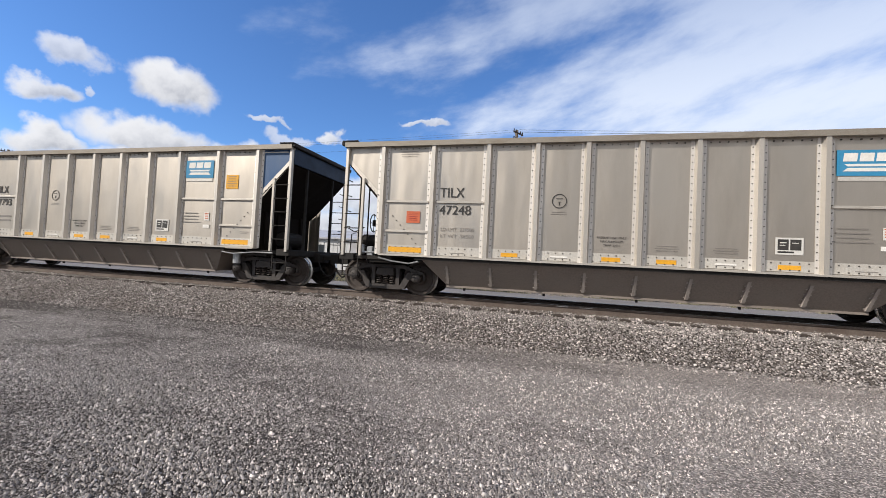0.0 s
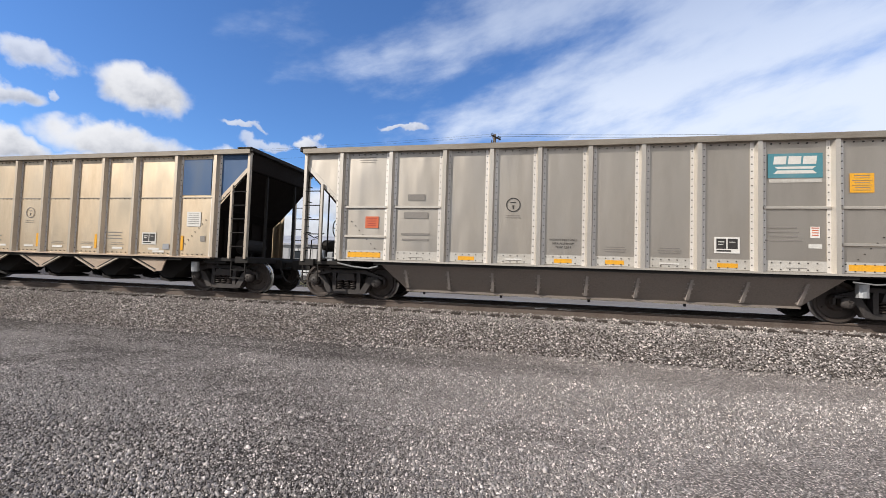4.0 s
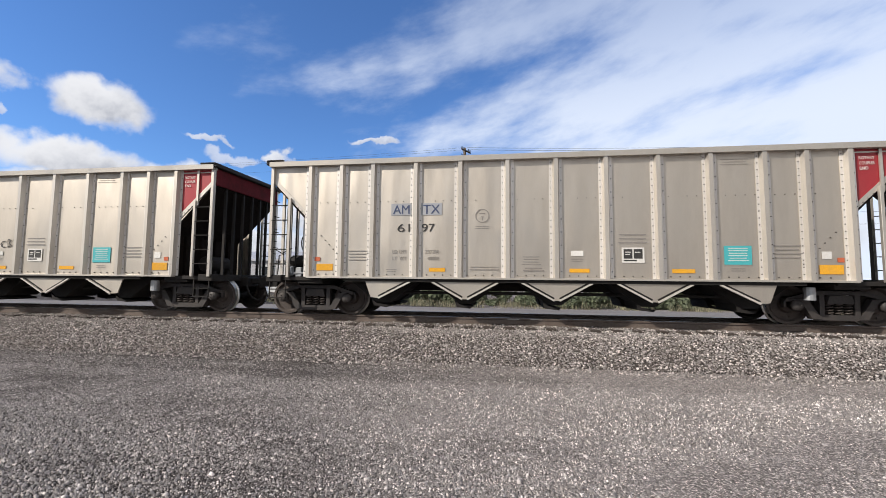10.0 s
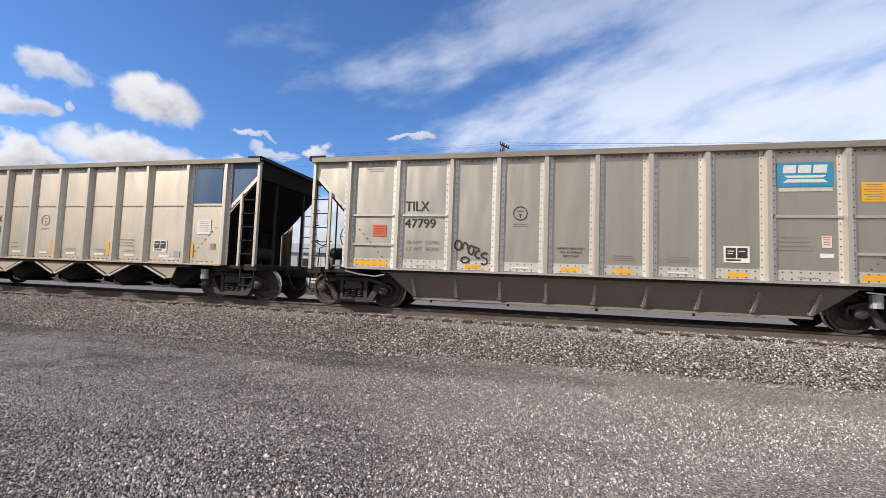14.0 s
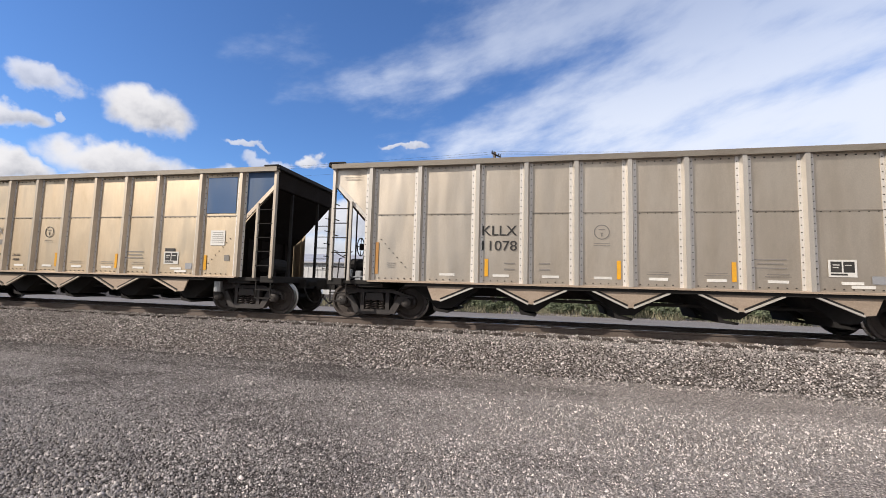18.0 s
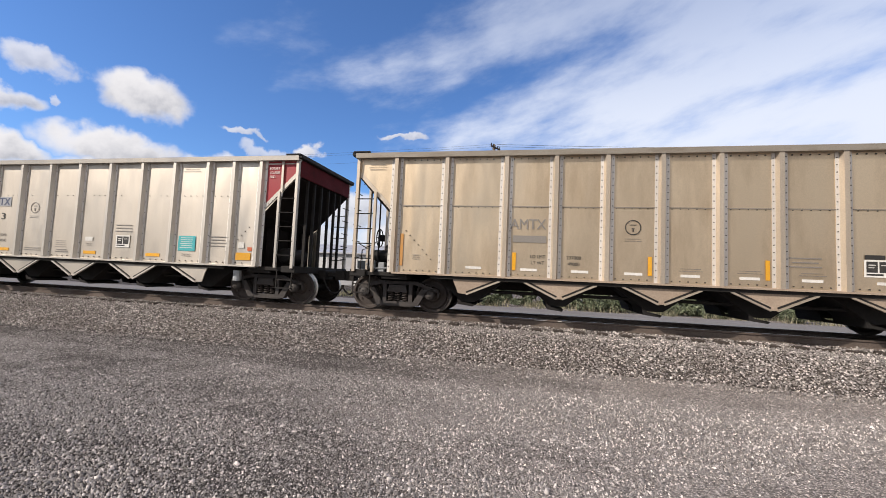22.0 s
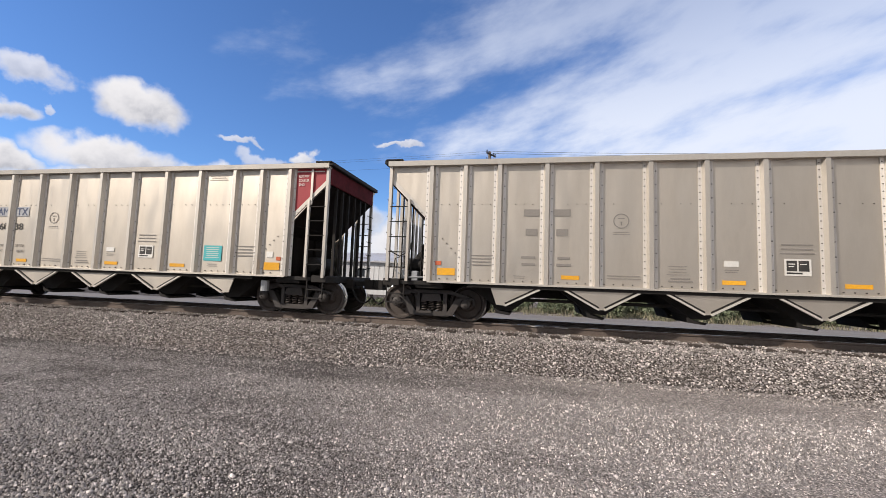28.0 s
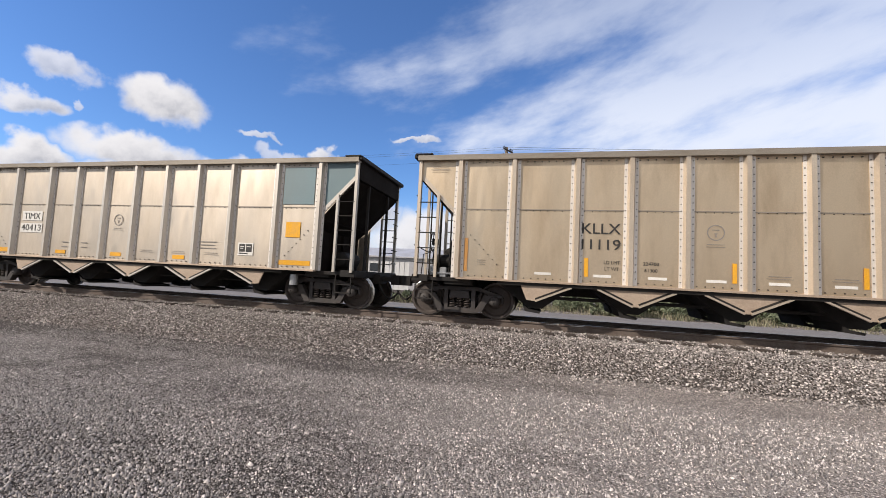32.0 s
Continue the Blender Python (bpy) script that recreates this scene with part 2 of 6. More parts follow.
M["alum_c"] = material("dusty_tan_aluminium", (0.66, 0.535, 0.385), 0.44, 0.9, 0.06, 50, 0.06, (0.33, 0.25, 0.17), 0.5, STREAK, per_amt=0.06, dent=0.03)
M["alum_d"] = material("dusty_grey_aluminium", (0.46, 0.395, 0.32), 0.44, 0.85, 0.06, 50, 0.06, (0.26, 0.22, 0.17), 0.45, STREAK, per_amt=0.06, dent=0.03)
M["tan_rib"] = material("dusty_tan_rib", (0.56, 0.48, 0.385), 0.45, 0.6, 0.08, 40, 0.08, (0.36, 0.29, 0.22), 0.5, STREAK)
M["alum_e"] = material("dull_silver_aluminium", (0.60, 0.525, 0.435), 0.46, 0.9, 0.06, 50, 0.06, (0.34, 0.29, 0.235), 0.45, STREAK, per_amt=0.06, dent=0.03)
# red and navy end paints darkened: the end faces' shade put into the colour
M["endred"] = material("shaded_grimy_red_end_paint", (0.10, 0.010, 0.014), 0.8, 0, 0.15, 20, 0.08, (0.04, 0.018, 0.018), 0.6, (2, 2, 2), spec=0.15)
M["endblue"] = material("shaded_grimy_navy_end_paint", (0.014, 0.03, 0.065), 0.5, 0, 0.15, 20, 0.08, (0.02, 0.025, 0.03), 0.6, (2, 2, 2), spec=0.2)
M["chord"] = material("grimy_aluminium_chord", (0.34, 0.30, 0.25), 0.5, 0.5, 0.08, 40, 0.08, (0.16, 0.13, 0.10), 0.5, (1.5, 1.5, 6))
M["rib_bright"] = material("bare_aluminium_rib", (0.56, 0.52, 0.465), 0.45, 0.6, 0.06, 50, 0.06, (0.40, 0.36, 0.31), 0.4, STREAK)
# paler than the rib: sun glint on the flange put into its colour
M["flange"] = material("bare_glint_flange", (0.78, 0.735, 0.685), 0.5, 0.35, 0.06, 50, 0.06, (0.5, 0.455, 0.40), 0.4, STREAK)
M["tub"] = material("dusty_dark_tub_steel", (0.235, 0.198, 0.172), 0.75, 0.05, 0.12, 30, 0.15, (0.28, 0.245, 0.215), 0.5, (1.5, 1.5, 4))
M["steel"] = material("grimy_black_steel", (0.020, 0.018, 0.017), 0.7, 0.0, 0.2, 25, 0.25, (0.05, 0.04, 0.033), 0.4, (2, 2, 2), spec=0.25)
M["truck"] = material("dusty_cast_steel", (0.046, 0.040, 0.038), 0.65, 0.15, 0.2, 25, 0.3, (0.105, 0.088, 0.078), 0.45, (3, 3, 3))
M["wheel"] = material("brown_wheel_steel", (0.075, 0.06, 0.052), 0.6, 0.3, 0.15, 25, 0.2, (0.05, 0.04, 0.035), 0.5, (4, 4, 4))
M["tread"] = material("polished_wheel_tread", (0.55, 0.54, 0.52), 0.3, 0.95, 0.05, 30, 0.05)
# near black: shade under the overhanging ends is put into this colour
M["slope"] = material("shade_dark_slope_sheet", (0.016, 0.012, 0.010), 0.85, 0.0, 0.2, 15, 0.2, (0.02, 0.016, 0.014), 0.5, (2, 2, 2), spec=0.1)
M["sootband"] = material("soot_stained_band", (0.22, 0.195, 0.165), 0.6, 0.3, 0.1, 20, 0.08, (0.03, 0.025, 0.022), 0.85, (2.2, 2.2, 1.2))
# black for undersides: shade below the sill put in as colour
M["soot"] = material("underside_shade_black", (0.014, 0.012, 0.011), 0.9, 0, 0.2, 15, 0.1)
M["bracket"] = material("dusty_brown_bracket", (0.34, 0.30, 0.27), 0.75, 0.05, 0.1, 20, 0.1)
M["rivet"] = material("dark_rivet_steel", (0.07, 0.06, 0.052), 0.6, 0.3, 0.1, 30, 0.0)
M["blue"] = material("dark_blue_paint", (0.03, 0.085, 0.20), 0.45, 0, 0.08, 30, 0.05, (0.12, 0.15, 0.18), 0.35, STREAK)
M["skyblue"] = material("bright_blue_decal", (0.03, 0.23, 0.42), 0.45, 0, 0.06, 30, 0.03, (0.2, 0.33, 0.4), 0.25, STREAK)
M["fadedblue"] = material("faded_teal_decal", (0.08, 0.25, 0.30), 0.5, 0, 0.08, 30, 0.03, (0.3, 0.35, 0.35), 0.35, STREAK)
M["green"] = material("bright_green_paint", (0.15, 0.40, 0.02), 0.45, 0, 0.08, 30, 0.05, (0.2, 0.3, 0.1), 0.25, STREAK)
M["red"] = material("dark_red_paint", (0.33, 0.022, 0.03), 0.45, 0, 0.08, 30, 0.05, (0.2, 0.05, 0.05), 0.35, STREAK)
M["tealgrey"] = material("grey_teal_paint", (0.15, 0.22, 0.24), 0.5, 0, 0.08, 30, 0.05, (0.2, 0.2, 0.19), 0.35, STREAK)
M["teal"] = material("teal_sticker", (0.07, 0.42, 0.45), 0.45, 0, 0.06, 30, 0.03)
M["yellow"] = material("reflective_yellow_strip", (0.75, 0.37, 0.02), 0.4, 0, 0.1, 30, 0.03, (0.5, 0.28, 0.08), 0.4, (6, 6, 6))
M["amber"] = material("faded_amber_strip", (0.50, 0.24, 0.06), 0.5, 0, 0.1, 30, 0.03, (0.40, 0.24, 0.13), 0.5, (6, 6, 6))
M["orange"] = material("orange_placard", (0.55, 0.125, 0.05), 0.45, 0, 0.08, 30, 0.03, (0.5, 0.16, 0.08), 0.3, (6, 6, 6))
M["white"] = material("white_paint", (0.72, 0.70, 0.66), 0.5, 0, 0.06, 30, 0.03, (0.5, 0.46, 0.40), 0.3, (5, 5, 5))
M["dustwhite"] = material("dirty_white_band", (0.58, 0.55, 0.50), 0.45, 0.3, 0.08, 30, 0.03, (0.44, 0.38, 0.31), 0.4, (3, 3, 3))
M["black"] = material("black_lettering", (0.03, 0.028, 0.026), 0.5, 0, 0.1, 30, 0.0, (0.12, 0.1, 0.09), 0.3, (6, 6, 6))
M["inkgrey"] = material("faded_lettering", (0.235, 0.215, 0.195), 0.6, 0, 0.1, 30, 0.0)
M["ink"] = material("thin_black_spray", (0.10, 0.092, 0.085), 0.6, 0, 0.2, 12, 0.0, thin=0.6)
M["inkblue"] = material("navy_lettering", (0.045, 0.06, 0.12), 0.5, 0, 0.1, 30, 0.0)
M["patch"] = material("pale_blue_patch", (0.36, 0.365, 0.385), 0.5, 0.3, 0.05, 30, 0.0)
M["whitespray"] = material("white_spray_paint", (0.60, 0.64, 0.62), 0.6, 0, 0.1, 12, 0.0, (0.42, 0.42, 0.40), 0.6, (4, 4, 4), thin=0.8)
M["bluespray"] = material("blue_spray_paint", (0.12, 0.30, 0.50), 0.6, 0, 0.15, 12, 0.0, (0.3, 0.42, 0.5), 0.6, (4, 4, 4), thin=0.8)
M["paleblue"] = material("faint_blue_paint", (0.30, 0.43, 0.50), 0.6, 0, 0.15, 12, 0.0, (0.38, 0.38, 0.35), 0.6, (4, 4, 4), thin=0.7)
M["violetspray"] = material("violet_spray_paint", (0.45, 0.42, 0.51), 0.6, 0, 0.1, 12, 0.0, thin=0.8)
M["plate_brown"] = material("dusty_brown_plate", (0.44, 0.345, 0.265), 0.6, 0.25, 0.12, 25, 0.1, (0.26, 0.19, 0.14), 0.5, (1.5, 1.5, 3))
M["rust"] = material("rusty_rail_steel", (0.15, 0.118, 0.10), 0.75, 0.2, 0.2, 40, 0.2, (0.07, 0.045, 0.035), 0.5, (2, 2, 2))
M["railtop"] = material("polished_rail_head", (0.42, 0.41, 0.40), 0.28, 0.95, 0.05, 40, 0.03)
M["tie"] = material("creosoted_wood_tie", (0.045, 0.034, 0.028), 0.85, 0, 0.25, 20, 0.4, (0.08, 0.063, 0.051), 0.5, (1, 8, 8))
M["ballast"] = material("crushed_ballast_stone", (0.40, 0.362, 0.343), 0.85, 0, 0.2, 60, 0.3, (0.17, 0.145, 0.133), 0.5, (0.6, 0.6, 0.6), per="island", per_amt=0.46, drift=0.01)
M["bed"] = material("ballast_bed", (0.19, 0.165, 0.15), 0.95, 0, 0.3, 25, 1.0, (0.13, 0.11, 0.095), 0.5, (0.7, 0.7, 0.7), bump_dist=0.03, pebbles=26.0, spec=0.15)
M["gravel"] = material("fine_gravel_stone", (0.44, 0.398, 0.376), 0.8, 0, 0.15, 80, 0.2, (0.22, 0.203, 0.195), 0.55, (0.5, 0.5, 0.5), per="island", per_amt=0.52, drift=0.03)
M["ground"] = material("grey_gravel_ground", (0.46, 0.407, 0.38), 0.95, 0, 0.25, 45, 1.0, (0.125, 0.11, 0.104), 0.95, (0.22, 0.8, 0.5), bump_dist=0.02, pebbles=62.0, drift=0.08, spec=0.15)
M["yard"] = material("far_gravel_road", (0.20, 0.187, 0.183), 0.95, 0, 0.3, 14, 0.6, (0.12, 0.112, 0.108), 0.5, (0.1, 0.4, 1), spec=0.1)
M["leaf"] = material("dull_green_leaves", (0.085, 0.10, 0.058), 0.7, 0, 0.2, 20, 0.0, None, per="island", per_amt=0.45)
M["drygrass"] = material("dry_grass_blades", (0.21, 0.19, 0.125), 0.8, 0, 0.2, 20, 0.0, None, per="island", per_amt=0.4)
M["bark"] = material("weathered_pole_wood", (0.13, 0.10, 0.075), 0.9, 0, 0.2, 15, 0.4, (0.2, 0.17, 0.14), 0.4, (3, 3, 0.6))
M["wire"] = material("dark_cable", (0.04, 0.04, 0.045), 0.5, 0.2, 0.05, 20, 0.0)
M["shed"] = material("white_metal_cladding", (0.62, 0.62, 0.62), 0.5, 0, 0.05, 4, 0.05, (0.45, 0.44, 0.42), 0.4, (1, 1, 0.2))
M["shedroof"] = material("grey_metal_roof", (0.42, 0.42, 0.44), 0.5, 0.2, 0.08, 4, 0.05, (0.15, 0.13, 0.12), 0.4, (0.5, 0.5, 0.5))
M["glass"] = material("dark_window_glass", (0.03, 0.035, 0.04), 0.15, 0, 0.05, 4, 0.0)
M["galv"] = material("galvanised_steel", (0.42, 0.43, 0.44), 0.45, 0.6, 0.08, 20, 0.05)
M["hill"] = material("distant_tree_line", (0.05, 0.065, 0.05), 0.9, 0, 0.3, 0.6, 0.0)

# ---------------------------------------------------------------- mesh helpers


class Shape:
    """Collects solid pieces into one mesh."""

    def __init__(self):
        self.v, self.f = [], []

    def add(self, verts, faces):
        n = len(self.v)
        self.v += verts
        self.f += [tuple(i + n for i in face) for face in faces]
        return self

    def box(self, x0, x1, y0, y1, z0, z1, c=0.0):
        if c <= 0:
            v = [(x, y, z) for x in (x0, x1) for y in (y0, y1) for z in (z0, z1)]
            return self.add(v, [(0, 1, 3, 2), (4, 6, 7, 5), (0, 4, 5, 1), (2, 3, 7, 6), (0, 2, 6, 4), (1, 5, 7, 3)])
        bm = bmesh.new()
        bmesh.ops.create_cube(bm, size=1.0)
        for q in bm.verts:
            q.co = (x0 + (q.co.x + 0.5) * (x1 - x0), y0 + (q.co.y + 0.5) * (y1 - y0), z0 + (q.co.z + 0.5) * (z1 - z0))
        bmesh.ops.bevel(bm, geom=bm.edges[:], offset=c, segments=1, affect="EDGES", clamp_overlap=True)
        bm.verts.index_update()
        self.add([tuple(q.co) for q in bm.verts], [tuple(q.index for q in face.verts) for face in bm.faces])
        bm.free()
        return self

    def prism(self, pts, axis, a, b):
        """A polygon pushed from a to b along axis. pts are the two other coordinates in the order x, y, z."""
        n = len(pts)

        def put(p, d):
            return {"x": (d, p[0], p[1]), "y": (p[0], d, p[1]), "z": (p[0], p[1], d)}[axis]
        v = [put(p, a) for p in pts] + [put(p, b) for p in pts]
        faces = [tuple(range(n)), tuple(range(2 * n - 1, n - 1, -1))]
        faces += [(i, i + n, (i + 1) % n + n, (i + 1) % n) for i in range(n)]
        return self.add(v, faces)

    def tube(self, p, q, r, n=8, r2=None):
        p, q = Vector(p), Vector(q)
        w = (q - p).normalized()
        u = w.orthogonal().normalized()
        t = w.cross(u)
        r2 = r if r2 is None else r2
        v = []
        for c, rad in ((p, r), (q, r2)):
            v += [tuple(c + (u * math.cos(k * math.tau / n) + t * math.sin(k * math.tau / n)) * rad) for k in range(n)]
        return self.add(v, [tuple(range(n - 1, -1, -1)), tuple(range(n, 2 * n))] + [(k, (k + 1) % n, (k + 1) % n + n, k + n) for k in range(n)])

    def path(self, pts, r, n=6):
        """One tube swept along the points."""
        pts = [Vector(p) for p in pts]
        v, f, u = [], [], None
        for i, p in enumerate(pts):
            w = (pts[min(i + 1, len(pts) - 1)] - pts[max(i - 1, 0)]).normalized()
            u = w.orthogonal().normalized() if u is None else (u - w * u.dot(w)).normalized()
            t = w.cross(u)
            v += [tuple(p + (u * math.cos(k * math.tau / n) + t * math.sin(k * math.tau / n)) * r) for k in range(n)]
        for i in range(len(pts) - 1):
            f += [(i * n + k, i * n + (k + 1) % n, (i + 1) * n + (k + 1) % n, (i + 1) * n + k) for k in range(n)]
        f += [tuple(range(n - 1, -1, -1)), tuple(range((len(pts) - 1) * n, len(pts) * n))]
        return self.add(v, f)

    def lathe(self, prof, n=28, axis="y", at=(0, 0, 0)):
        """prof: (radius, place along the axis), closed round the axis."""
        v, m = [], len(prof)
        for k in range(n):
            c, s = math.cos(k * math.tau / n), math.sin(k * math.tau / n)
            for r, d in prof:
                v.append((at[0] + r * c, at[1] + d, at[2] + r * s) if axis == "y" else (at[0] + r * c, at[1] + r * s, at[2] + d) if axis == "z" else (at[0] + d, at[1] + r * c, at[2] + r * s))
        f = []
        for k in range(n):
            for i in range(m - 1):
                a, b = k * m + i, ((k + 1) % n) * m + i
                f.append((a, a + 1, b + 1, b))
        return self.add(v, f)

    def mesh(self, name, mats, smooth=False, second=None):
        me = bpy.data.meshes.new(name)
        me.from_pydata(self.v, [], self.f)
        bm = bmesh.new()
        bm.from_mesh(me)
        bmesh.ops.recalc_face_normals(bm, faces=bm.faces)
        bm.to_mesh(me)
        bm.free()
        for q in mats if isinstance(mats, (list, tuple)) else [mats]:
            me.materials.append(q)
        if second:
            for face in me.polygons:
                face.material_index = 1 if second(face) else 0
        if smooth:
            for face in me.polygons:
                face.use_smooth = True
        return me


def under(name, me, parent, at=(0, 0, 0), label=""):
    ob = new(name, me)
    ob.parent = parent
    ob.location = at
    if label:
        ob["label"] = label
    return ob


def part(name, shape, mat, parent, label="", at=(0, 0, 0), smooth=False, second=None):
    """One mesh object under a thing or a part."""
    return under(name, shape.mesh(name, mat, smooth, second), parent, at, label)


def thing(name, label, category, group="", at=(0, 0, 0), me=None, kind=""):
    ob = new(name, me)
    ob.location = at
    return tagged(ob, label, category, group, kind)


def text_mesh(words, height, mat, width=None):
    """Letters as a thin mesh facing -y, centred, with capitals of that height."""
    cu = bpy.data.curves.new("letters", "FONT")
    cu.body, cu.extrude, cu.align_x = words, 0.0015, "CENTER"
    ob = bpy.data.objects.new("letters", cu)
    me = bpy.data.meshes.new_from_object(ob)
    bpy.data.objects.remove(ob)
    bpy.data.curves.remove(cu)
    co = np.empty(len(me.vertices) * 3)
    me.vertices.foreach_get("co", co)
    co = co.reshape(-1, 3)
    lo, hi = co.min(0), co.max(0)
    s = height / (hi[1] - lo[1])
    sx = s if width is None else width / (hi[0] - lo[0])
    out = np.stack([(co[:, 0] - (lo[0] + hi[0]) / 2) * sx, -co[:, 2], (co[:, 1] - lo[1]) * s], 1)
    me.vertices.foreach_set("co", out.ravel())
    if height > 0.15:
        # painted heavier: the same outline laid twice more, a stroke's part aside
        polys = [tuple(p.vertices) for p in me.polygons]
        n = len(out)
        v = np.concatenate([out, out + (0.012 * height, -0.0004, 0), out + (-0.012 * height, -0.0008, 0)])
        me = bpy.data.meshes.new("letters")
        me.from_pydata(v.tolist(), [], [tuple(i + n * q for i in f) for q in range(3) for f in polys])
    me.materials.clear()
    me.materials.append(mat)
    me.update()
    return me

# ---------------------------------------------------------------- the coal cars
HALF = 7.28            # half the length over the body
SHEET, FACE = 1.53, 1.642   # side sheet and rib face, from the centre line
RIBS = {
    "tub": [1.11, 2.46, 3.86, 5.02, 6.15, 7.28, 8.41, 9.54, 10.70, 12.10, 13.45],
    "later_tub": [1.14, 2.35, 3.69, 5.01, 6.14, 7.28, 8.42, 9.55, 10.87, 12.21, 13.42],
    "narrow": [1.13, 1.97, 2.8, 3.9, 5.01, 6.15, 7.28, 8.41, 9.55, 10.66, 11.76, 12.59, 13.43],
    "tan": [1.10, 2.40, 3.85, 5.00, 6.13, 7.28, 8.43, 9.56, 10.71, 12.16, 13.46],
}
# nominal bay edges on which the markings are laid out, the same for all wide-bayed cars
BAYS = {"narrow": [1.1, 1.95, 2.8, 3.9, 5.02, 6.15, 7.28, 8.41, 9.54, 10.66, 11.76, 12.61, 13.46]}
BAYS["tub"] = BAYS["later_tub"] = BAYS["tan"] = [1.2, 2.48, 3.88, 5.02, 6.15, 7.28, 8.41, 9.54, 10.68, 12.08, 13.36]
TRUCK_X, AXLE = 6.17, 0.889
TOPZ = {"tub": 3.98, "later_tub": 3.98, "narrow": 4.00, "tan": 4.03}
LOWZ = {"tub": 1.07, "later_tub": 1.07, "narrow": 1.02, "tan": 1.02}


def at_rib(d):
    return d - HALF


def along(car, x):
    """Place along a car of a marking given on the nominal bays."""
    kind = car.get("bay", "tub")
    return float(np.interp(x, [0] + BAYS[kind] + [2 * HALF], [0] + RIBS[kind] + [2 * HALF])) - HALF


def up(z):
    """Height on a car's side of a marking given on the nominal height."""
    return 0.99 + (z - 0.97) * 1.028


def truck_meshes():
    """Cast side frame, bolster, spring nest, bearing cap, brake beam."""
    out = {}
    s = Shape()
    # frame built from bars so that its openings go through
    s.prism([(-1.08, 0.60), (-0.50, 0.78), (0.50, 0.78), (1.08, 0.60), (1.08, 0.54), (0.47, 0.69), (-0.47, 0.69), (-1.08, 0.54)], "y", -0.07, 0.07)
    for sg in (-1, 1):
        s.prism([(sg * 0.64, 0.60), (sg * 0.80, 0.58), (sg * 0.55, 0.15), (sg * 0.36, 0.15)], "y", -0.085, 0.085)
        s.prism([(sg * 0.30, 0.70), (sg * 0.40, 0.70), (sg * 0.40, 0.24), (sg * 0.30, 0.24)], "y", -0.08, 0.08)
        s.box(sg * 0.889 - 0.17, sg * 0.889 + 0.17, -0.085, 0.085, 0.53, 0.62, 0.02)
        s.box(sg * 1.08 - 0.03, sg * 1.08 + 0.03, -0.06, 0.06, 0.40, 0.55, 0.01)
        s.box(sg * 0.72 - 0.05, sg * 0.72 + 0.05, -0.06, 0.06, 0.38, 0.52, 0.01)
    s.prism([(-0.54, 0.25), (0.54, 0.25), (0.44, 0.13), (-0.44, 0.13)], "y", -0.075, 0.075)
    out["side_frame"] = s.mesh("side_frame", M["truck"])
    s = Shape()
    s.prism([(-0.27, 0.50), (0.27, 0.50), (0.22, 0.68), (-0.22, 0.68)], "y", -1.12, 1.12)
    s.lathe([(0.0, 0.68), (0.22, 0.68), (0.22, 0.80), (0.0, 0.80)], 16, "z")
    s.box(-0.55, 0.55, -0.5, 0.5, 0.28, 0.36, 0.02)
    out["bolster"] = s.mesh("bolster", M["truck"])
    s = Shape()
    for cx in (-0.19, 0.0, 0.19):
        pts = [(cx + 0.075 * math.cos(k * 1.05), 0.075 * math.sin(k * 1.05), 0.25 + 0.27 * k / 26) for k in range(27)]
        s.path(pts, 0.017, 5)
    out["spring_nest"] = s.mesh("spring_nest", M["wheel"], True)
    s = Shape()
    s.lathe([(0.0, -0.13), (0.075, -0.13), (0.10, -0.11), (0.125, -0.10), (0.13, 0.05), (0.0, 0.05)], 14, "y")
    for k in range(3):
        a = k * math.tau / 3
        s.tube((0.05 * math.cos(a), -0.15, 0.05 * math.sin(a)), (0.05 * math.cos(a), -0.12, 0.05 * math.sin(a)), 0.014, 6)
    out["bearing_cap"] = s.mesh("bearing_cap", M["truck"], True)
    s = Shape()
    s.lathe([(0.0, -0.10), (0.16, -0.10), (0.18, -0.075), (0.20, -0.03), (0.35, -0.02), (0.385, -0.06), (0.395, -0.145 / 2), (0.452, -0.145 / 2), (0.458, -0.04), (0.455, 0.045), (0.484, 0.06), (0.484, 0.085), (0.40, 0.085), (0.36, 0.03), (0.20, 0.03), (0.16, 0.09), (0.0, 0.09)], 36, "y")
    for k in range(3):
        a = k * math.tau / 3 + 0.3
        s.tube((0.28 * math.cos(a), -0.055, 0.28 * math.sin(a)), (0.28 * math.cos(a), -0.02, 0.28 * math.sin(a)), 0.022, 6)
    out["wheel"] = s.mesh("wheel", [M["wheel"], M["tread"]], False, lambda f: 0.44 < math.hypot(f.center.x, f.center.z) and abs(f.normal.y) < 0.9)
    s = Shape()
    s.lathe([(0.0, -1.16), (0.075, -1.16), (0.075, -0.80), (0.09, -0.62), (0.085, 0.0), (0.09, 0.62), (0.075, 0.80), (0.075, 1.16), (0.0, 1.16)], 14, "y")
    # a paint tick and balance weight so that its turning can be seen
    s.box(0.05, 0.12, -0.30, 0.30, -0.02, 0.02)
    out["axle"] = s.mesh("axle", M["steel"], False)
    s = Shape()
    s.box(-0.05, 0.05, -0.75, 0.75, 0.36, 0.44, 0.01)
    s.prism([(-0.06, 0.30), (0.03, 0.22), (0.09, 0.5), (0.0, 0.60)], "y", -0.80, -0.70)
    s.prism([(-0.06, 0.30), (0.03, 0.22), (0.09, 0.5), (0.0, 0.60)], "y", 0.70, 0.80)
    out["brake_beam"] = s.mesh("brake_beam", M["steel"])
    return out


TM = truck_meshes()


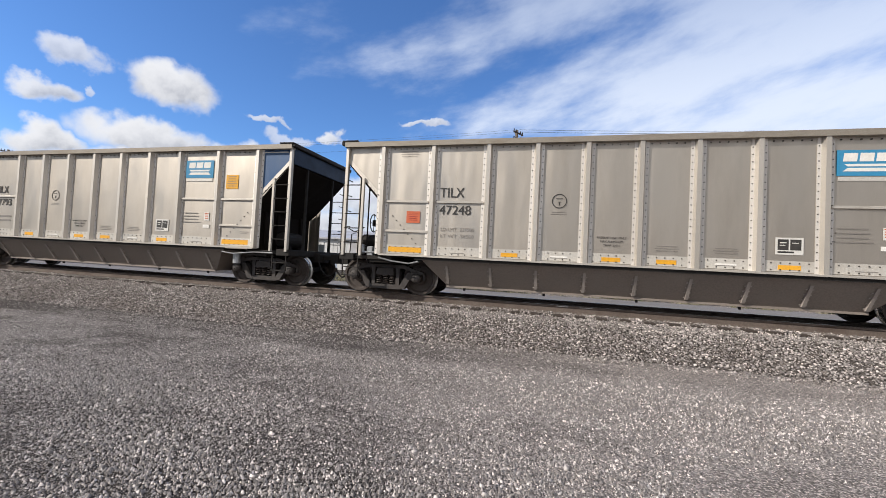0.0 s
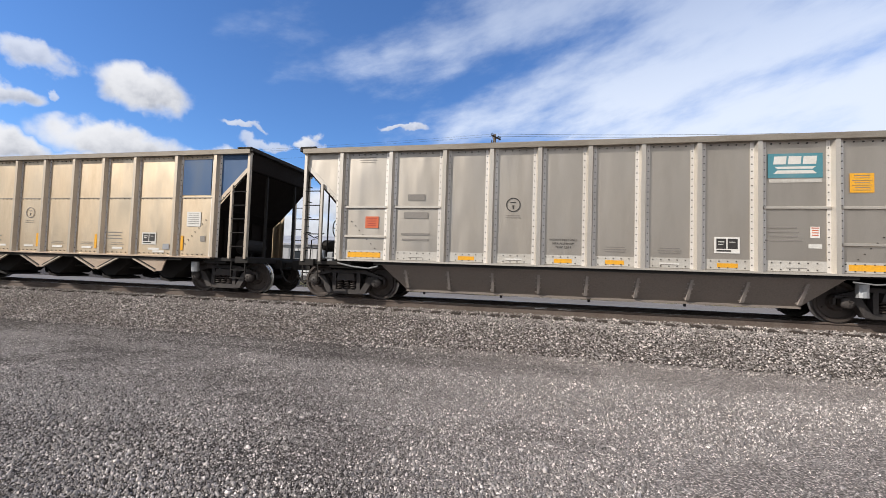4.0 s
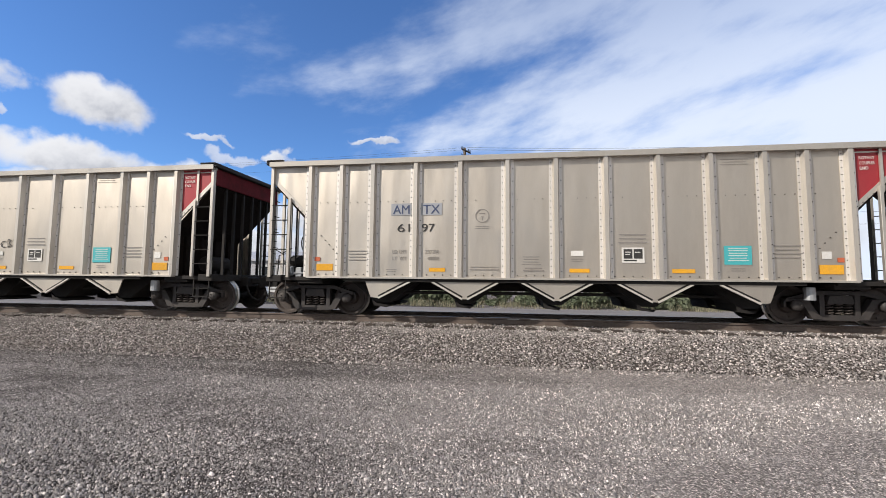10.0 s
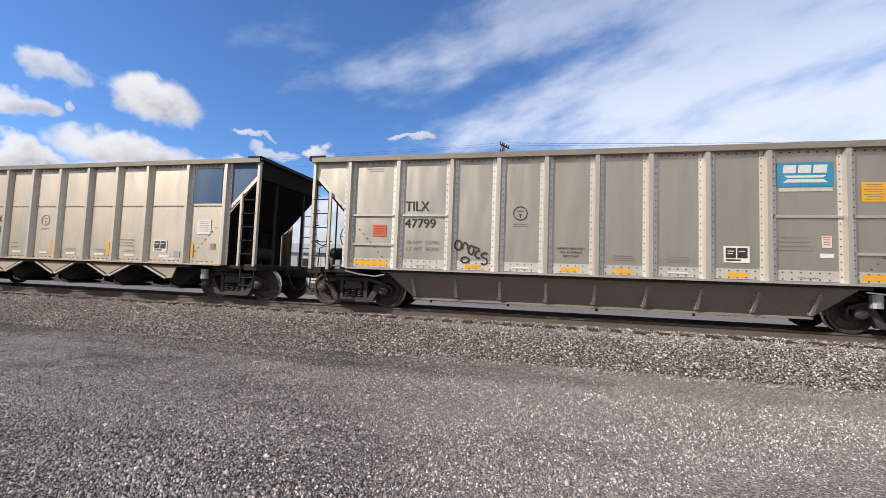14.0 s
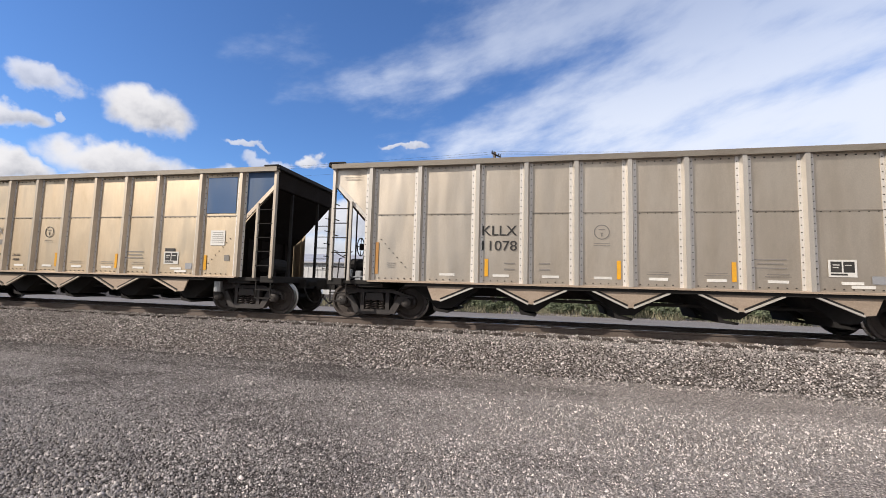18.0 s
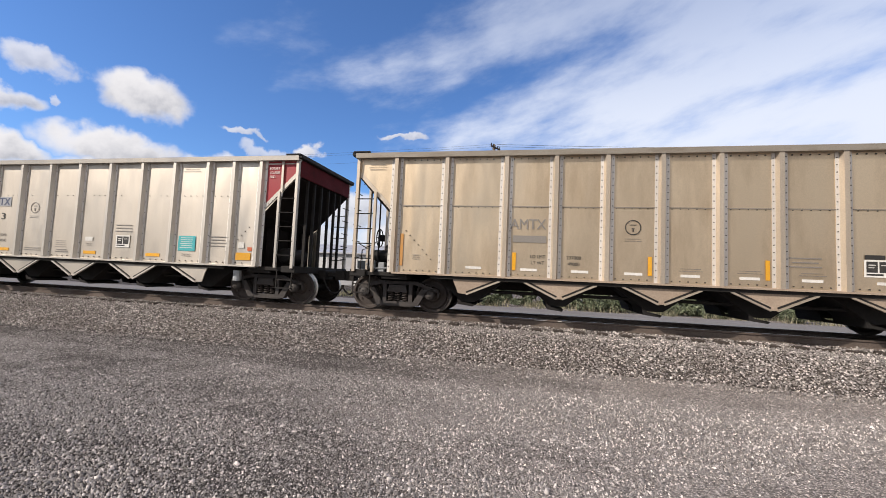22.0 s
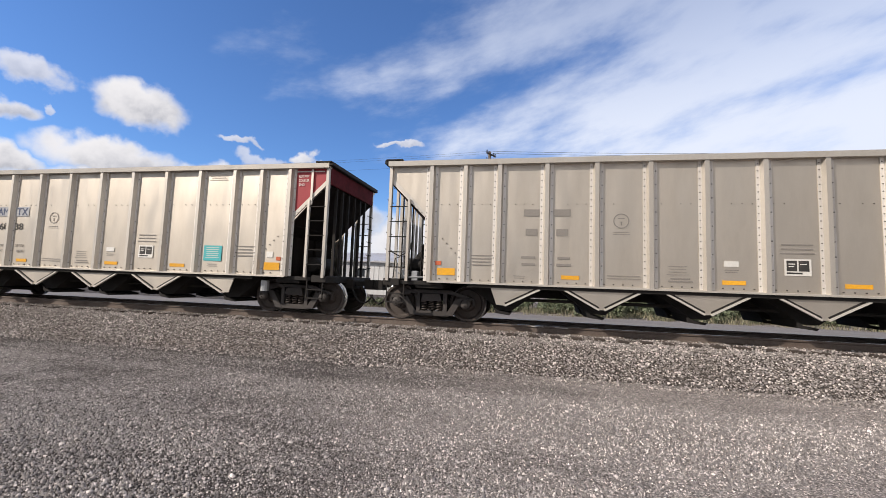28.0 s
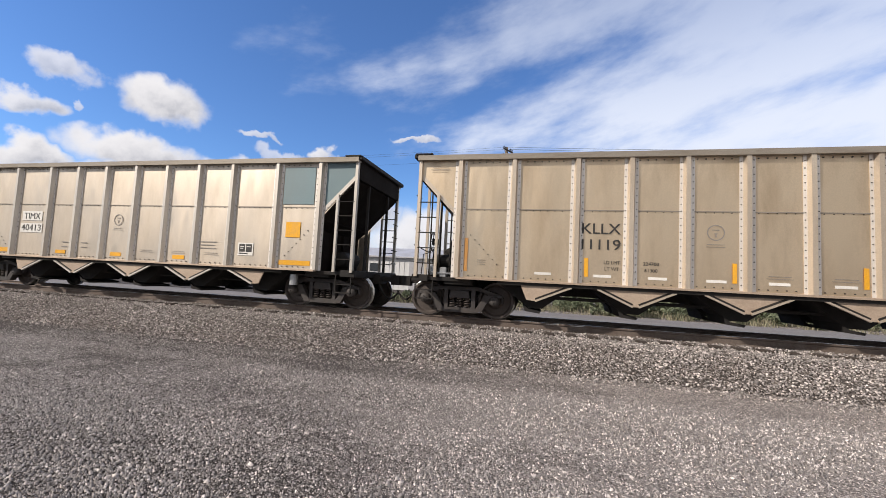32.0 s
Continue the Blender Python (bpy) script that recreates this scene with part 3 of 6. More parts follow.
def add_running_gear(car):
    """Two trucks with their frames and four wheelsets; the wheelsets are returned."""
    sets = []
    for sg in (-1, 1):
        truck = under("truck", TM["bolster"], car, (sg * TRUCK_X, 0, 0), "grimy cast steel truck")
        for sy in (-1, 1):
            under("side_frame", TM["side_frame"], truck, (0, sy * 1.0, 0))
            under("spring_nest", TM["spring_nest"], truck, (0, sy * 1.03, 0))
            for ax in (-AXLE, AXLE):
                cap = under("bearing_cap", TM["bearing_cap"], truck, (ax, sy * 1.07, WHEEL_R))
                if sy > 0:
                    cap.rotation_euler.z = math.pi
        for ax in (-0.36, 0.36):
            under("brake_beam", TM["brake_beam"], truck, (ax, 0, 0))
        for ax in (-AXLE, AXLE):
            ws = under("wheelset", TM["axle"], car, (sg * TRUCK_X + ax, 0, WHEEL_R), "turning wheelset with polished treads")
            for sy in (-1, 1):
                w = under("wheel", TM["wheel"], ws, (0, sy * 0.752, 0))
                if sy > 0:
                    w.rotation_euler.z = math.pi
            sets.append(ws)
    return sets


def end_gear(car, kind, skin):
    """Platforms, couplers, corner posts, ladders, slope sheets, brake gear."""
    top, low = TOPZ[kind], LOWZ[kind]
    first = HALF - RIBS[kind][0]
    s = Shape().box(-0.21, 0.21, -0.16, 0.16, 0.74, 0.98, 0.02)
    for sg in (-1, 1):
        e = sg * HALF
        # centre sill stub, platform
        p = Shape().box(min(sg * 4.4, sg * 7.5), max(sg * 4.4, sg * 7.5), -0.28, 0.28, 0.70, 0.98, 0.02)
        p.box(min(sg * 5.85, sg * 7.30), max(sg * 5.85, sg * 7.30), -1.50, 1.50, 0.90, 1.0, 0.01)
        p.box(min(sg * 6.9, sg * 7.32), max(sg * 6.9, sg * 7.32), -1.56, 1.56, 0.86, 1.04, 0.015)
        p.box(sg * TRUCK_X - 0.35, sg * TRUCK_X + 0.35, -1.45, 1.45, 0.82, 0.95, 0.02)
        part("end_platform", p, M["steel"], car, "sooty black end platform and sill")
        # coupler with knuckle
        c = Shape().box(min(sg * 7.45, sg * 7.86), max(sg * 7.45, sg * 7.86), -0.09, 0.09, 0.78, 0.92, 0.02)
        c.prism([(sg * 7.80, -0.15), (sg * 8.06, -0.17), (sg * 8.16, -0.07), (sg * 8.04, 0.02), (sg * 8.06, 0.16), (sg * 7.82, 0.16)], "z", 0.70, 0.98)
        part("coupler", c, M["steel"], car)
        h = Shape()
        pts = [(sg * (7.5 + 0.62 * k / 12), -0.32 - 0.05 * math.sin(k * 0.5), 0.74 - 0.42 * math.sin(k / 12 * math.pi * 0.86)) for k in range(13)]
        h.path(pts, 0.028, 6)
        part("air_hose", h, M["steel"], car)
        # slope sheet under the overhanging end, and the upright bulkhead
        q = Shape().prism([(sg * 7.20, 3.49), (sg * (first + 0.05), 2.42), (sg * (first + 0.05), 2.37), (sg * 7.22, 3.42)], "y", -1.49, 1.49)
        part("slope_sheet", q, M["slope"], car, "dark sloping end sheet, shade in its colour")
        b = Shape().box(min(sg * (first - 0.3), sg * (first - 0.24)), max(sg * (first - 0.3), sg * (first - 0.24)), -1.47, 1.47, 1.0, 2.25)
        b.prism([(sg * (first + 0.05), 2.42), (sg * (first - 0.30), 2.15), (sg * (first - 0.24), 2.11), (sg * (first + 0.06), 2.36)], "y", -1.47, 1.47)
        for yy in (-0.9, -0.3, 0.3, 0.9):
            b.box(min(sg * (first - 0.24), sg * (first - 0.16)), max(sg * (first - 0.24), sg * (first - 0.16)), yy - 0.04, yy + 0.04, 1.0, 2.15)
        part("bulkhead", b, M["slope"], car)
        # end wall band, posts
        part("end_band", Shape().box(min(e, e - sg * 0.05), max(e, e - sg * 0.05), -1.50, 1.50, 3.45, top - 0.10, 0.004), skin["end"] if sg > 0 else M["sootband"], car, skin["end_label"] if sg > 0 else "sooty stained aluminium end band")
        ys = {"narrow": (-1.0, -0.62, -0.22, 0.22, 0.62, 1.0), "tub": (-0.72, 0.72), "later_tub": (-0.72, 0.72), "tan": (-0.72, 0.72)}[kind]
        # shade of the front end put into its posts' colour; rear posts keep rib metal
        post = Shape().prism([(-0.035, -0.03), (0.035, -0.03), (0.035, 0.03), (0.02, 0.03), (0.02, -0.015), (-0.035, -0.015)], "z", 1.0, top - 0.45).mesh("end_post", skin["post"] if sg > 0 else skin["rib"])
        for yy in ys:
            under("end_post", post, car, (e - sg * 0.08, yy, 0))
        corner = Shape().box(-0.042, 0.042, -0.05, 0.05, 0.98, top - 0.12, 0.006).mesh("corner_post", skin["rib"])
        stile = Shape().box(-0.035, 0.035, -0.035, 0.035, 0.98, 3.03, 0.005).mesh("ladder_stile", skin["rib"])
        rung = Shape().tube((-0.24, 0, 0), (0.24, 0, 0), 0.014, 6).mesh("rung", M["steel"])
        erung = Shape().tube((0, -0.22, 0), (0, 0.22, 0), 0.014, 6).mesh("end_rung", M["steel"])
        for sy in (-1, 1):
            under("corner_post", corner, car, (e - sg * 0.06, sy * 1.55, 0))
            lad = under("ladder", stile, car, (e - sg * 0.56, sy * 1.57, 0))
            for k in range(5):
                under("rung", rung, lad, (sg * 0.25, sy * 0.02, 1.32 + 0.38 * k))
            if (sg, sy) in ((1, 1), (-1, -1)):
                for k in range(5):
                    under("end_rung", erung, car, (e + sg * 0.03, sy * 1.28, 1.35 + 0.42 * k))
        st = Shape()
        for xx in (-0.22, 0.22):
            st.box(sg * 7.0 + xx - 0.012, sg * 7.0 + xx + 0.012, -1.55, -1.52, 0.45, 0.9)
        st.box(sg * 7.0 - 0.23, sg * 7.0 + 0.23, -1.58, -1.50, 0.44, 0.47)
        st.box(sg * 7.0 - 0.23, sg * 7.0 + 0.23, -1.56, -1.52, 0.66, 0.685)
        part("sill_step", st, M["steel"], car)
        # top end chord, dark with a lip
        ec = Shape().box(min(e - sg * 0.12, e + sg * 0.10), max(e - sg * 0.12, e + sg * 0.10), -1.66, 1.66, top - 0.09, top + 0.02, 0.015)
        ec.box(min(e - sg * 0.38, e + sg * 0.06), max(e - sg * 0.38, e + sg * 0.06), -1.69, -1.60, top - 0.01, top + 0.03, 0.008)
        part("end_chord", ec, M["steel"], car)
    # brake gear on the ends: reservoir, cylinder, hand brake wheel
    r = Shape().lathe([(0.0, -0.5), (0.19, -0.47), (0.23, -0.4), (0.23, 0.4), (0.19, 0.47), (0.0, 0.5)], 16, "y", (6.45, -0.3, 1.34))
    r.box(6.3, 6.6, -0.5, -0.44, 1.0, 1.2).box(6.3, 6.6, 0.04, 0.1, 1.0, 1.2)
    part("air_reservoir", r, M["steel"], car, smooth=False)
    r = Shape().lathe([(0.0, -0.55), (0.16, -0.52), (0.18, 0.5), (0.0, 0.55)], 14, "y", (-6.55, -0.2, 1.62))
    r.box(-6.7, -6.4, -0.6, -0.55, 1.0, 1.5).box(-6.7, -6.4, 0.2, 0.25, 1.0, 1.5)
    part("air_reservoir", r, M["steel"], car)
    v = Shape()
    for k, (a, b2, c2) in enumerate(((-6.9, -1.05, 1.16), (-6.6, -1.15, 1.12), (-6.35, -1.0, 1.18), (-6.75, -0.75, 1.22))):
        v.box(a - 0.1, a + 0.1, b2 - 0.09, b2 + 0.09, c2 - 0.14, c2 + 0.13, 0.03)
    v.path([(-6.2, -1.2, 1.1), (-6.8, -1.25, 1.08), (-7.1, -1.0, 1.2)], 0.025)
    part("brake_valve", v, M["galv"], car)
    # dark brake cylinder, levers and braces that crowd the rear platform
    g = Shape().lathe([(0.0, -0.32), (0.13, -0.31), (0.16, -0.26), (0.16, 0.2), (0.10, 0.26), (0.03, 0.28), (0.03, 0.5), (0.0, 0.5)], 14, "x", (-6.62, -0.98, 1.42))
    g.box(-6.95, -6.35, -1.10, -0.86, 1.0, 1.26, 0.02).box(-6.50, -6.43, -1.05, -0.92, 1.26, 1.95)
    for x0, z1 in ((-6.98, 3.2), (-6.72, 2.9), (-6.45, 2.62)):
        g.tube((x0, -1.18, 1.0), (x0, -1.18, z1), 0.022, 6)
    g.path([(-7.15, -1.30, 1.05), (-7.10, -1.34, 1.55), (-6.85, -1.34, 1.62), (-6.80, -1.30, 1.05)], 0.016)
    g.path([(-7.20, -1.42, 1.72), (-6.95, -1.46, 1.60), (-6.70, -1.42, 1.74)], 0.014)
    part("brake_rigging", g, M["steel"], car, "sooty brake cylinder and levers")
    w = Shape()
    n = 20
    ring = [(-7.42, 0.75 + 0.28 * math.cos(k * math.tau / n), 2.05 + 0.28 * math.sin(k * math.tau / n)) for k in range(n + 1)]
    w.path(ring, 0.018, 5)
    for k in range(0, n, 5):
        w.tube(ring[k], (-7.42, 0.75, 2.05), 0.012, 5)
    w.box(-7.44, -7.24, 0.66, 0.84, 1.95, 2.15, 0.02)
    part("hand_brake_wheel", w, M["steel"], car)
    pipe = Shape().lathe([(0, 0.58), (0.11, 0.58), (0.11, 0.86), (0, 0.86)], 12, "z", (5.42, -1.32, 0))
    part("retainer_can", pipe, M["galv"], car)
    return car


def bowed(w, z0, z1, nx=8, nz=10):
    """A thin side sheet, bowed out a little between its ribs and slightly wavy."""
    s = Shape()
    v, f = [], []
    for i in range(nx + 1):
        for j in range(nz + 1):
            u, t = i / nx, j / nz
            bow = 0.0075 * (4 * u * (1 - u)) * min(1, 5 * t, 5 * (1 - t)) * (0.8 + 0.9 * noise.noise((w * 7 + u * 2.2, t * 1.6, w)))
            v.append((u * w, -SHEET - bow, z0 + (z1 - z0) * t))
    m = nz + 1
    for i in range(nx):
        for j in range(nz):
            f.append((i * m + j, (i + 1) * m + j, (i + 1) * m + j + 1, i * m + j + 1))
    n = len(v)
    s.add(v, f)
    b = Shape().box(0.01, w - 0.01, -SHEET + 0.012, -SHEET + 0.02, z0, z1)
    return s.add(b.v, b.f)


def side_sheets(car, kind, skin):
    top, low = TOPZ[kind], LOWZ[kind]
    edges = [0.10] + RIBS[kind] + [2 * HALF - 0.10]
    cache = {}
    for i, (a, b) in enumerate(zip(edges, edges[1:])):
        endbay = i == 0 or i == len(edges) - 2
        w = round(b - a, 2)
        if endbay:
            # the corner panel, cut along the slope
            sg = -1 if i == 0 else 1
            x0, x1 = at_rib(a), at_rib(b)
            inner, outer = (x1, x0) if i == 0 else (x0, x1)
            pts = [(inner, top - 0.08), (outer, top - 0.08), (outer, 3.47), (inner, 2.46)]
            mat = skin["corner"] if i else skin["sheet"]
            lab = skin["corner_label"] if i else ""
            part("corner_panel", Shape().prism(pts, "y", -SHEET, -SHEET + 0.02), mat, car, lab)
            part("corner_panel", Shape().prism(pts, "y", SHEET - 0.02, SHEET), skin["sheet"], car)
            lo = [(inner, 2.42), (outer, 3.43), (outer, 3.57), (inner, 2.56)]
            part("slope_flange", Shape().prism(lo, "y", -SHEET - 0.012, -SHEET + 0.03), skin["rib"], car)
            if i and kind != "tan":
                # pale outline round the painted corner
                fr = Shape().box(inner + 0.10, inner + 0.13, -SHEET - 0.003, -SHEET + 0.01, 2.69, top - 0.2)
                fr.box(inner + 0.10, outer - 0.08, -SHEET - 0.003, -SHEET + 0.01, top - 0.22, top - 0.19)
                part("corner_outline", fr, M["dustwhite"], car)
            continue
        if w not in cache:
            cache[w] = bowed(w, low, top - 0.08).mesh("side_panel", skin["sheet"], True)
        under("side_panel", cache[w], car, (at_rib(a), 0, 0))
    # far side as one long sheet behind its ribs
    hat = [(-0.15, 0.0), (-0.15, -0.012), (-0.080, -0.012), (-0.045, -(FACE - SHEET)), (0.045, -(FACE - SHEET)), (0.080, -0.012), (0.15, -0.012), (0.15, 0.0)]
    rib = Shape().prism([(x, y - SHEET - 0.001) for x, y in hat], "z", low - 0.02, top - 0.14).mesh("rib", [skin["rib"], M["flange"]], False, lambda f: abs(f.normal.y) > 0.9 and f.center.y > -SHEET - 0.05)
    far = Shape().box(at_rib(edges[1]), at_rib(edges[-2]), SHEET - 0.02, SHEET, low, top - 0.08)
    for d in RIBS[kind]:
        far.prism([(x + at_rib(d), -(y - SHEET - 0.001)) for x, y in hat], "z", low - 0.02, top - 0.14)
    tagged(part("far_side", far, skin["sheet"], car), kind="stuff")
    for d in RIBS[kind]:
        under("rib", rib, car, (at_rib(d), 0, 0))
    for sy in (-1, 1):
        ch = Shape().prism([(sy * (SHEET - 0.04), top - 0.14), (sy * (SHEET + 0.135), top - 0.14), (sy * (SHEET + 0.145), top - 0.02), (sy * (SHEET + 0.10), top), (sy * (SHEET - 0.04), top)], "x", -HALF, HALF)
        part("top_chord", ch, M["chord"] if kind != "narrow" else skin["rib"], car)
        sl = Shape().prism([(sy * (SHEET - 0.10), low - 0.05), (sy * (FACE + 0.01), low - 0.05), (sy * (FACE + 0.01), low - 0.01), (sy * (SHEET + 0.012), low), (sy * (SHEET - 0.10), low)], "x", -6.18, 6.18)
        part("side_sill", sl, skin["sill"], car)
        # black strip added for the line of shade under the sill
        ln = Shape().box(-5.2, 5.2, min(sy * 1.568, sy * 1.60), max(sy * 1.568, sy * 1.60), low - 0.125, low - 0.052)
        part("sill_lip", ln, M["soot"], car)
    # rivets
    s = Shape()

    def rivet(x, z, r=0.013):
        r *= 0.8
        s.box(x - r, x + r, -SHEET - 0.022, -SHEET - 0.002, z - r, z + r)
    for d in RIBS[kind]:
        z = low + 0.12
        k = 0
        while z < top - 0.2:
            for o in (-0.118, 0.118):
                if not (kind == "narrow" and k % 2 and o > 0):
                    rivet(at_rib(d) + o, z + (0.03 if o > 0 else 0))
            z += 0.155
            k += 1
    x = -5.9
    while x < 5.9:
        if min(abs(x - at_rib(d)) for d in RIBS[kind]) > 0.17:
            if kind != "narrow":
                rivet(x, top - 0.19, 0.016)
                if kind.endswith("tub"):
                    rivet(x, low + 0.19, 0.014)
                else:
                    rivet(x, up(2.595), 0.011)
            rivet(x, low + 0.05, 0.015)
            if kind == "narrow" and random.random() < 0.85:
                rivet(x, up(2.83), 0.010)
        x += 0.165 if kind != "narrow" else 0.2
    for sg in (-1, 1):
        f = HALF - RIBS[kind][0]
        for k in range(9):
            rivet(sg * (f + 0.14 + 0.105 * k), up(2.54) + 0.089 * k, 0.013)
        for k in range(7):
            rivet(sg * (f - 0.30 - 0.11 * k), 2.05 - 0.115 * k, 0.014)
    tagged(part("rivets", s, M["rivet"], car), kind="stuff")
    return car


def tub_bottom(car):
    """The sunken belly between the trucks of a tub car, with its stiffeners."""
    s = Shape()
    y0, y1, z0, z1 = 1.50, 1.02, 0.96, 0.31
    v = []
    for x0, x1, y, z in ((-5.05, 5.05, y0, z0), (-4.45, 4.45, y1, z1)):
        v += [(x0, -y, z), (x1, -y, z), (x1, y, z), (x0, y, z)]
    s.add(v, [(0, 1, 5, 4), (1, 2, 6, 5), (2, 3, 7, 6), (3, 0, 4, 7), (4, 5, 6, 7), (0, 3, 2, 1)])
    belly = part("tub_belly", s, M["tub"], car, "dusty dark steel belly between the trucks")
    for sy in (-1, 1):
        lip = Shape().box(-4.46, 4.46, sy * 1.03 - 0.05, sy * 1.03 + 0.05, 0.28, 0.33)
        part("belly_lip", lip, M["tub"], belly)
        g = Shape().prism([(sy * (y0 - 0.06), z0 - 0.13), (sy * (y0 - 0.16), z0 - 0.13), (sy * (y1 - 0.03), z1 + 0.05), (sy * (y1 + 0.12), z1 + 0.05)], "x", -0.032, 0.032)
        for bx in (-0.055, 0.055):
            for q in range(4):
                zz = z1 + 0.10 + 0.11 * q
                yy = y1 + (y0 - y1) * (zz - z1) / (z0 - z1)
                g.box(bx - 0.014, bx + 0.014, min(sy * yy, sy * (yy + 0.03)), max(sy * yy, sy * (yy + 0.03)), zz - 0.014, zz + 0.014)
        g = g.mesh("stiffener", M["bracket"])
        for k in range(9):
            under("stiffener", g, belly, (-4.4 + 1.1 * k, 0, 0))
    plug = Shape().lathe([(0, 0.21), (0.03, 0.21), (0.035, 0.28), (0, 0.28)], 8, "z", (0, -0.98, 0)).mesh("drain_plug", M["steel"])
    for x in (-4.0, -2.0, 0.1, 2.2, 4.1):
        under("drain_plug", plug, belly, (x, 0, 0))
    rod = Shape().path([(5.1, -1.57, 0.90), (5.5, -1.57, 0.86), (6.2, -1.57, 0.93), (6.8, -1.57, 0.93)], 0.016)
    rod.path([(-5.1, -1.57, 0.90), (-5.35, -1.57, 0.84), (-5.8, -1.57, 0.88), (-6.2, -1.57, 0.96)], 0.02)
    part("release_rod", rod, M["galv"], car)


def hopper_bottom(car, skin, tip):
    """Five pairs of hopper doors with the V-shaped side plates below the sill."""
    low = 0.90
    xs = [-4.3, -2.15, 0.0, 2.15, 4.3]
    for x in xs:
        for sy in (-1, 1):
            pts = [(-0.80, low), (0.80, low), (0.06, tip), (-0.06, tip)]
            if abs(x) > 4:
                o = 1 if x > 0 else -1
                pts = [(-o * 0.80, low), (o * 0.34, low), (o * 0.20, tip + 0.02), (0, tip)]
            y = sy * 1.56
            plate = part("hopper_plate", Shape().prism(pts, "y", min(y, y - sy * 0.03), max(y, y - sy * 0.03)), skin["plate"], car, at=(x, 0, 0))
            fl, dk = Shape(), Shape()
            ends = ((pts[0], pts[3]), (pts[1], pts[2]))
            for a, b in ends[: 1 if abs(x) > 4 else 2]:
                dx, dz = b[0] - a[0], b[1] - a[1]
                ln = math.hypot(dx, dz)
                nx, nz = -dz / ln * 0.02, dx / ln * 0.02
                for off, mat in ((0.0, 0), (0.05, 1)):
                    q = [(a[0] - nx, a[1] - nz + off), (b[0] - nx, b[1] - nz + off), (b[0] + nx, b[1] + nz + off), (a[0] + nx, a[1] + nz + off)]
                    lay = 0.035 if mat == 0 else 0.006
                    (fl if mat == 0 else dk).prism(q, "y", min(y - sy * 0.02, y + sy * lay), max(y - sy * 0.02, y + sy * lay))
            part("hopper_edge", dk, M["steel"], plate)
            part("hopper_flange", fl, M["dustwhite"] if skin["rib"] == M["rib_bright"] else skin["rib"], plate)
        # chute with slanting sheets and doors, black for the shade below the sill
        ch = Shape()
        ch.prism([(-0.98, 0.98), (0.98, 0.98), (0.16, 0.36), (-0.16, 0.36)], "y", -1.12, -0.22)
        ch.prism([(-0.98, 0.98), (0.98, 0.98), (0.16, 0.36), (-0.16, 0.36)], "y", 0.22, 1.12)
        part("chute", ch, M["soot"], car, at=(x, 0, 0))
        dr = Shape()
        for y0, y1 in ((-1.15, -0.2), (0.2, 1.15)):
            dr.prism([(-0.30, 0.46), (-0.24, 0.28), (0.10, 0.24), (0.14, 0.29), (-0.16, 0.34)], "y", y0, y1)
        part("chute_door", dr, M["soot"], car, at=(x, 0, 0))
    cs = Shape().box(-4.6, 4.6, -0.2, 0.2, 0.66, 0.98, 0.02)
    cs.path([(-4.6, -0.9, 0.62), (4.6, -0.9, 0.62)], 0.04)
    part("centre_sill", cs, M["steel"], car)


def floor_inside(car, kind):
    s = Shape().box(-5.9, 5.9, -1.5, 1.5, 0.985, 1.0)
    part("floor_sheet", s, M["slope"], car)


def car_template(kind, skin, name, label):
    car = thing(name, label, "railway car", "coal train")
    side_sheets(car, kind, skin)
    if kind.endswith("tub"):
        tub_bottom(car)
    else:
        hopper_bottom(car, skin, 0.49 if kind == "narrow" else 0.55)
    floor_inside(car, kind)
    end_gear(car, kind, skin)
    add_running_gear(car)
    return car


# ---- markings, laid just proud of the side sheet
SKIN_Y = -SHEET - 0.0135
FLAT = {}


def plate_mesh(w, h, mat, t=0.004):
    key = (round(w, 3), round(h, 3), mat.name)
    if key not in FLAT:
        FLAT[key] = Shape().box(-w / 2, w / 2, -t, 0.0, -h / 2, h / 2).mesh("marking", mat)
    return FLAT[key]


def mark(car, name, x, z, w, h, mat, lift=0.0, label=""):
    """x from the car's rear corner, z above the rail."""
    seat = SKIN_Y + (0.0055 if z + h / 2 < 1.32 else 0.0)    # the sheet is flat near its foot
    return under(name, plate_mesh(w, h, mat), car, (along(car, x), seat - lift, up(z)), label)


def flat_mark(car, name, x, z, w, h, mat, lift=0.0):
    """A marking at a true place along the car and height above the rail."""
    return under(name, plate_mesh(w, h, mat), car, (at_rib(x), SKIN_Y + 0.0055 - lift, z))


def words(car, text, x, z, h, mat, name="lettering", width=None, lift=0.003, label=""):
    return under(name, text_mesh(text, h, mat, width), car, (along(car, x), SKIN_Y - lift, up(z)), label)


def bars(car, x, z, w, n, gap=0.045, h=0.014, mat=None, lift=0.002, name="small_print"):
    """Lines of writing too small to read."""
    mat = mat or M["inkgrey"]
    key = ("bars", round(w, 2), n, gap, h, mat.name)
    if key not in FLAT:
        rg = random.Random(n * 100 + int(w * 100))
        s = Shape()
        for k in range(n):
            ww = w * rg.uniform(0.7, 1.0)
            s.box(-ww / 2, ww / 2, -0.003, 0, -k * gap - h * 0.4, -k * gap + h * 0.4)
        FLAT[key] = s.mesh(name, mat)
    return under(name, FLAT[key], car, (along(car, x), SKIN_Y - lift, up(z)))


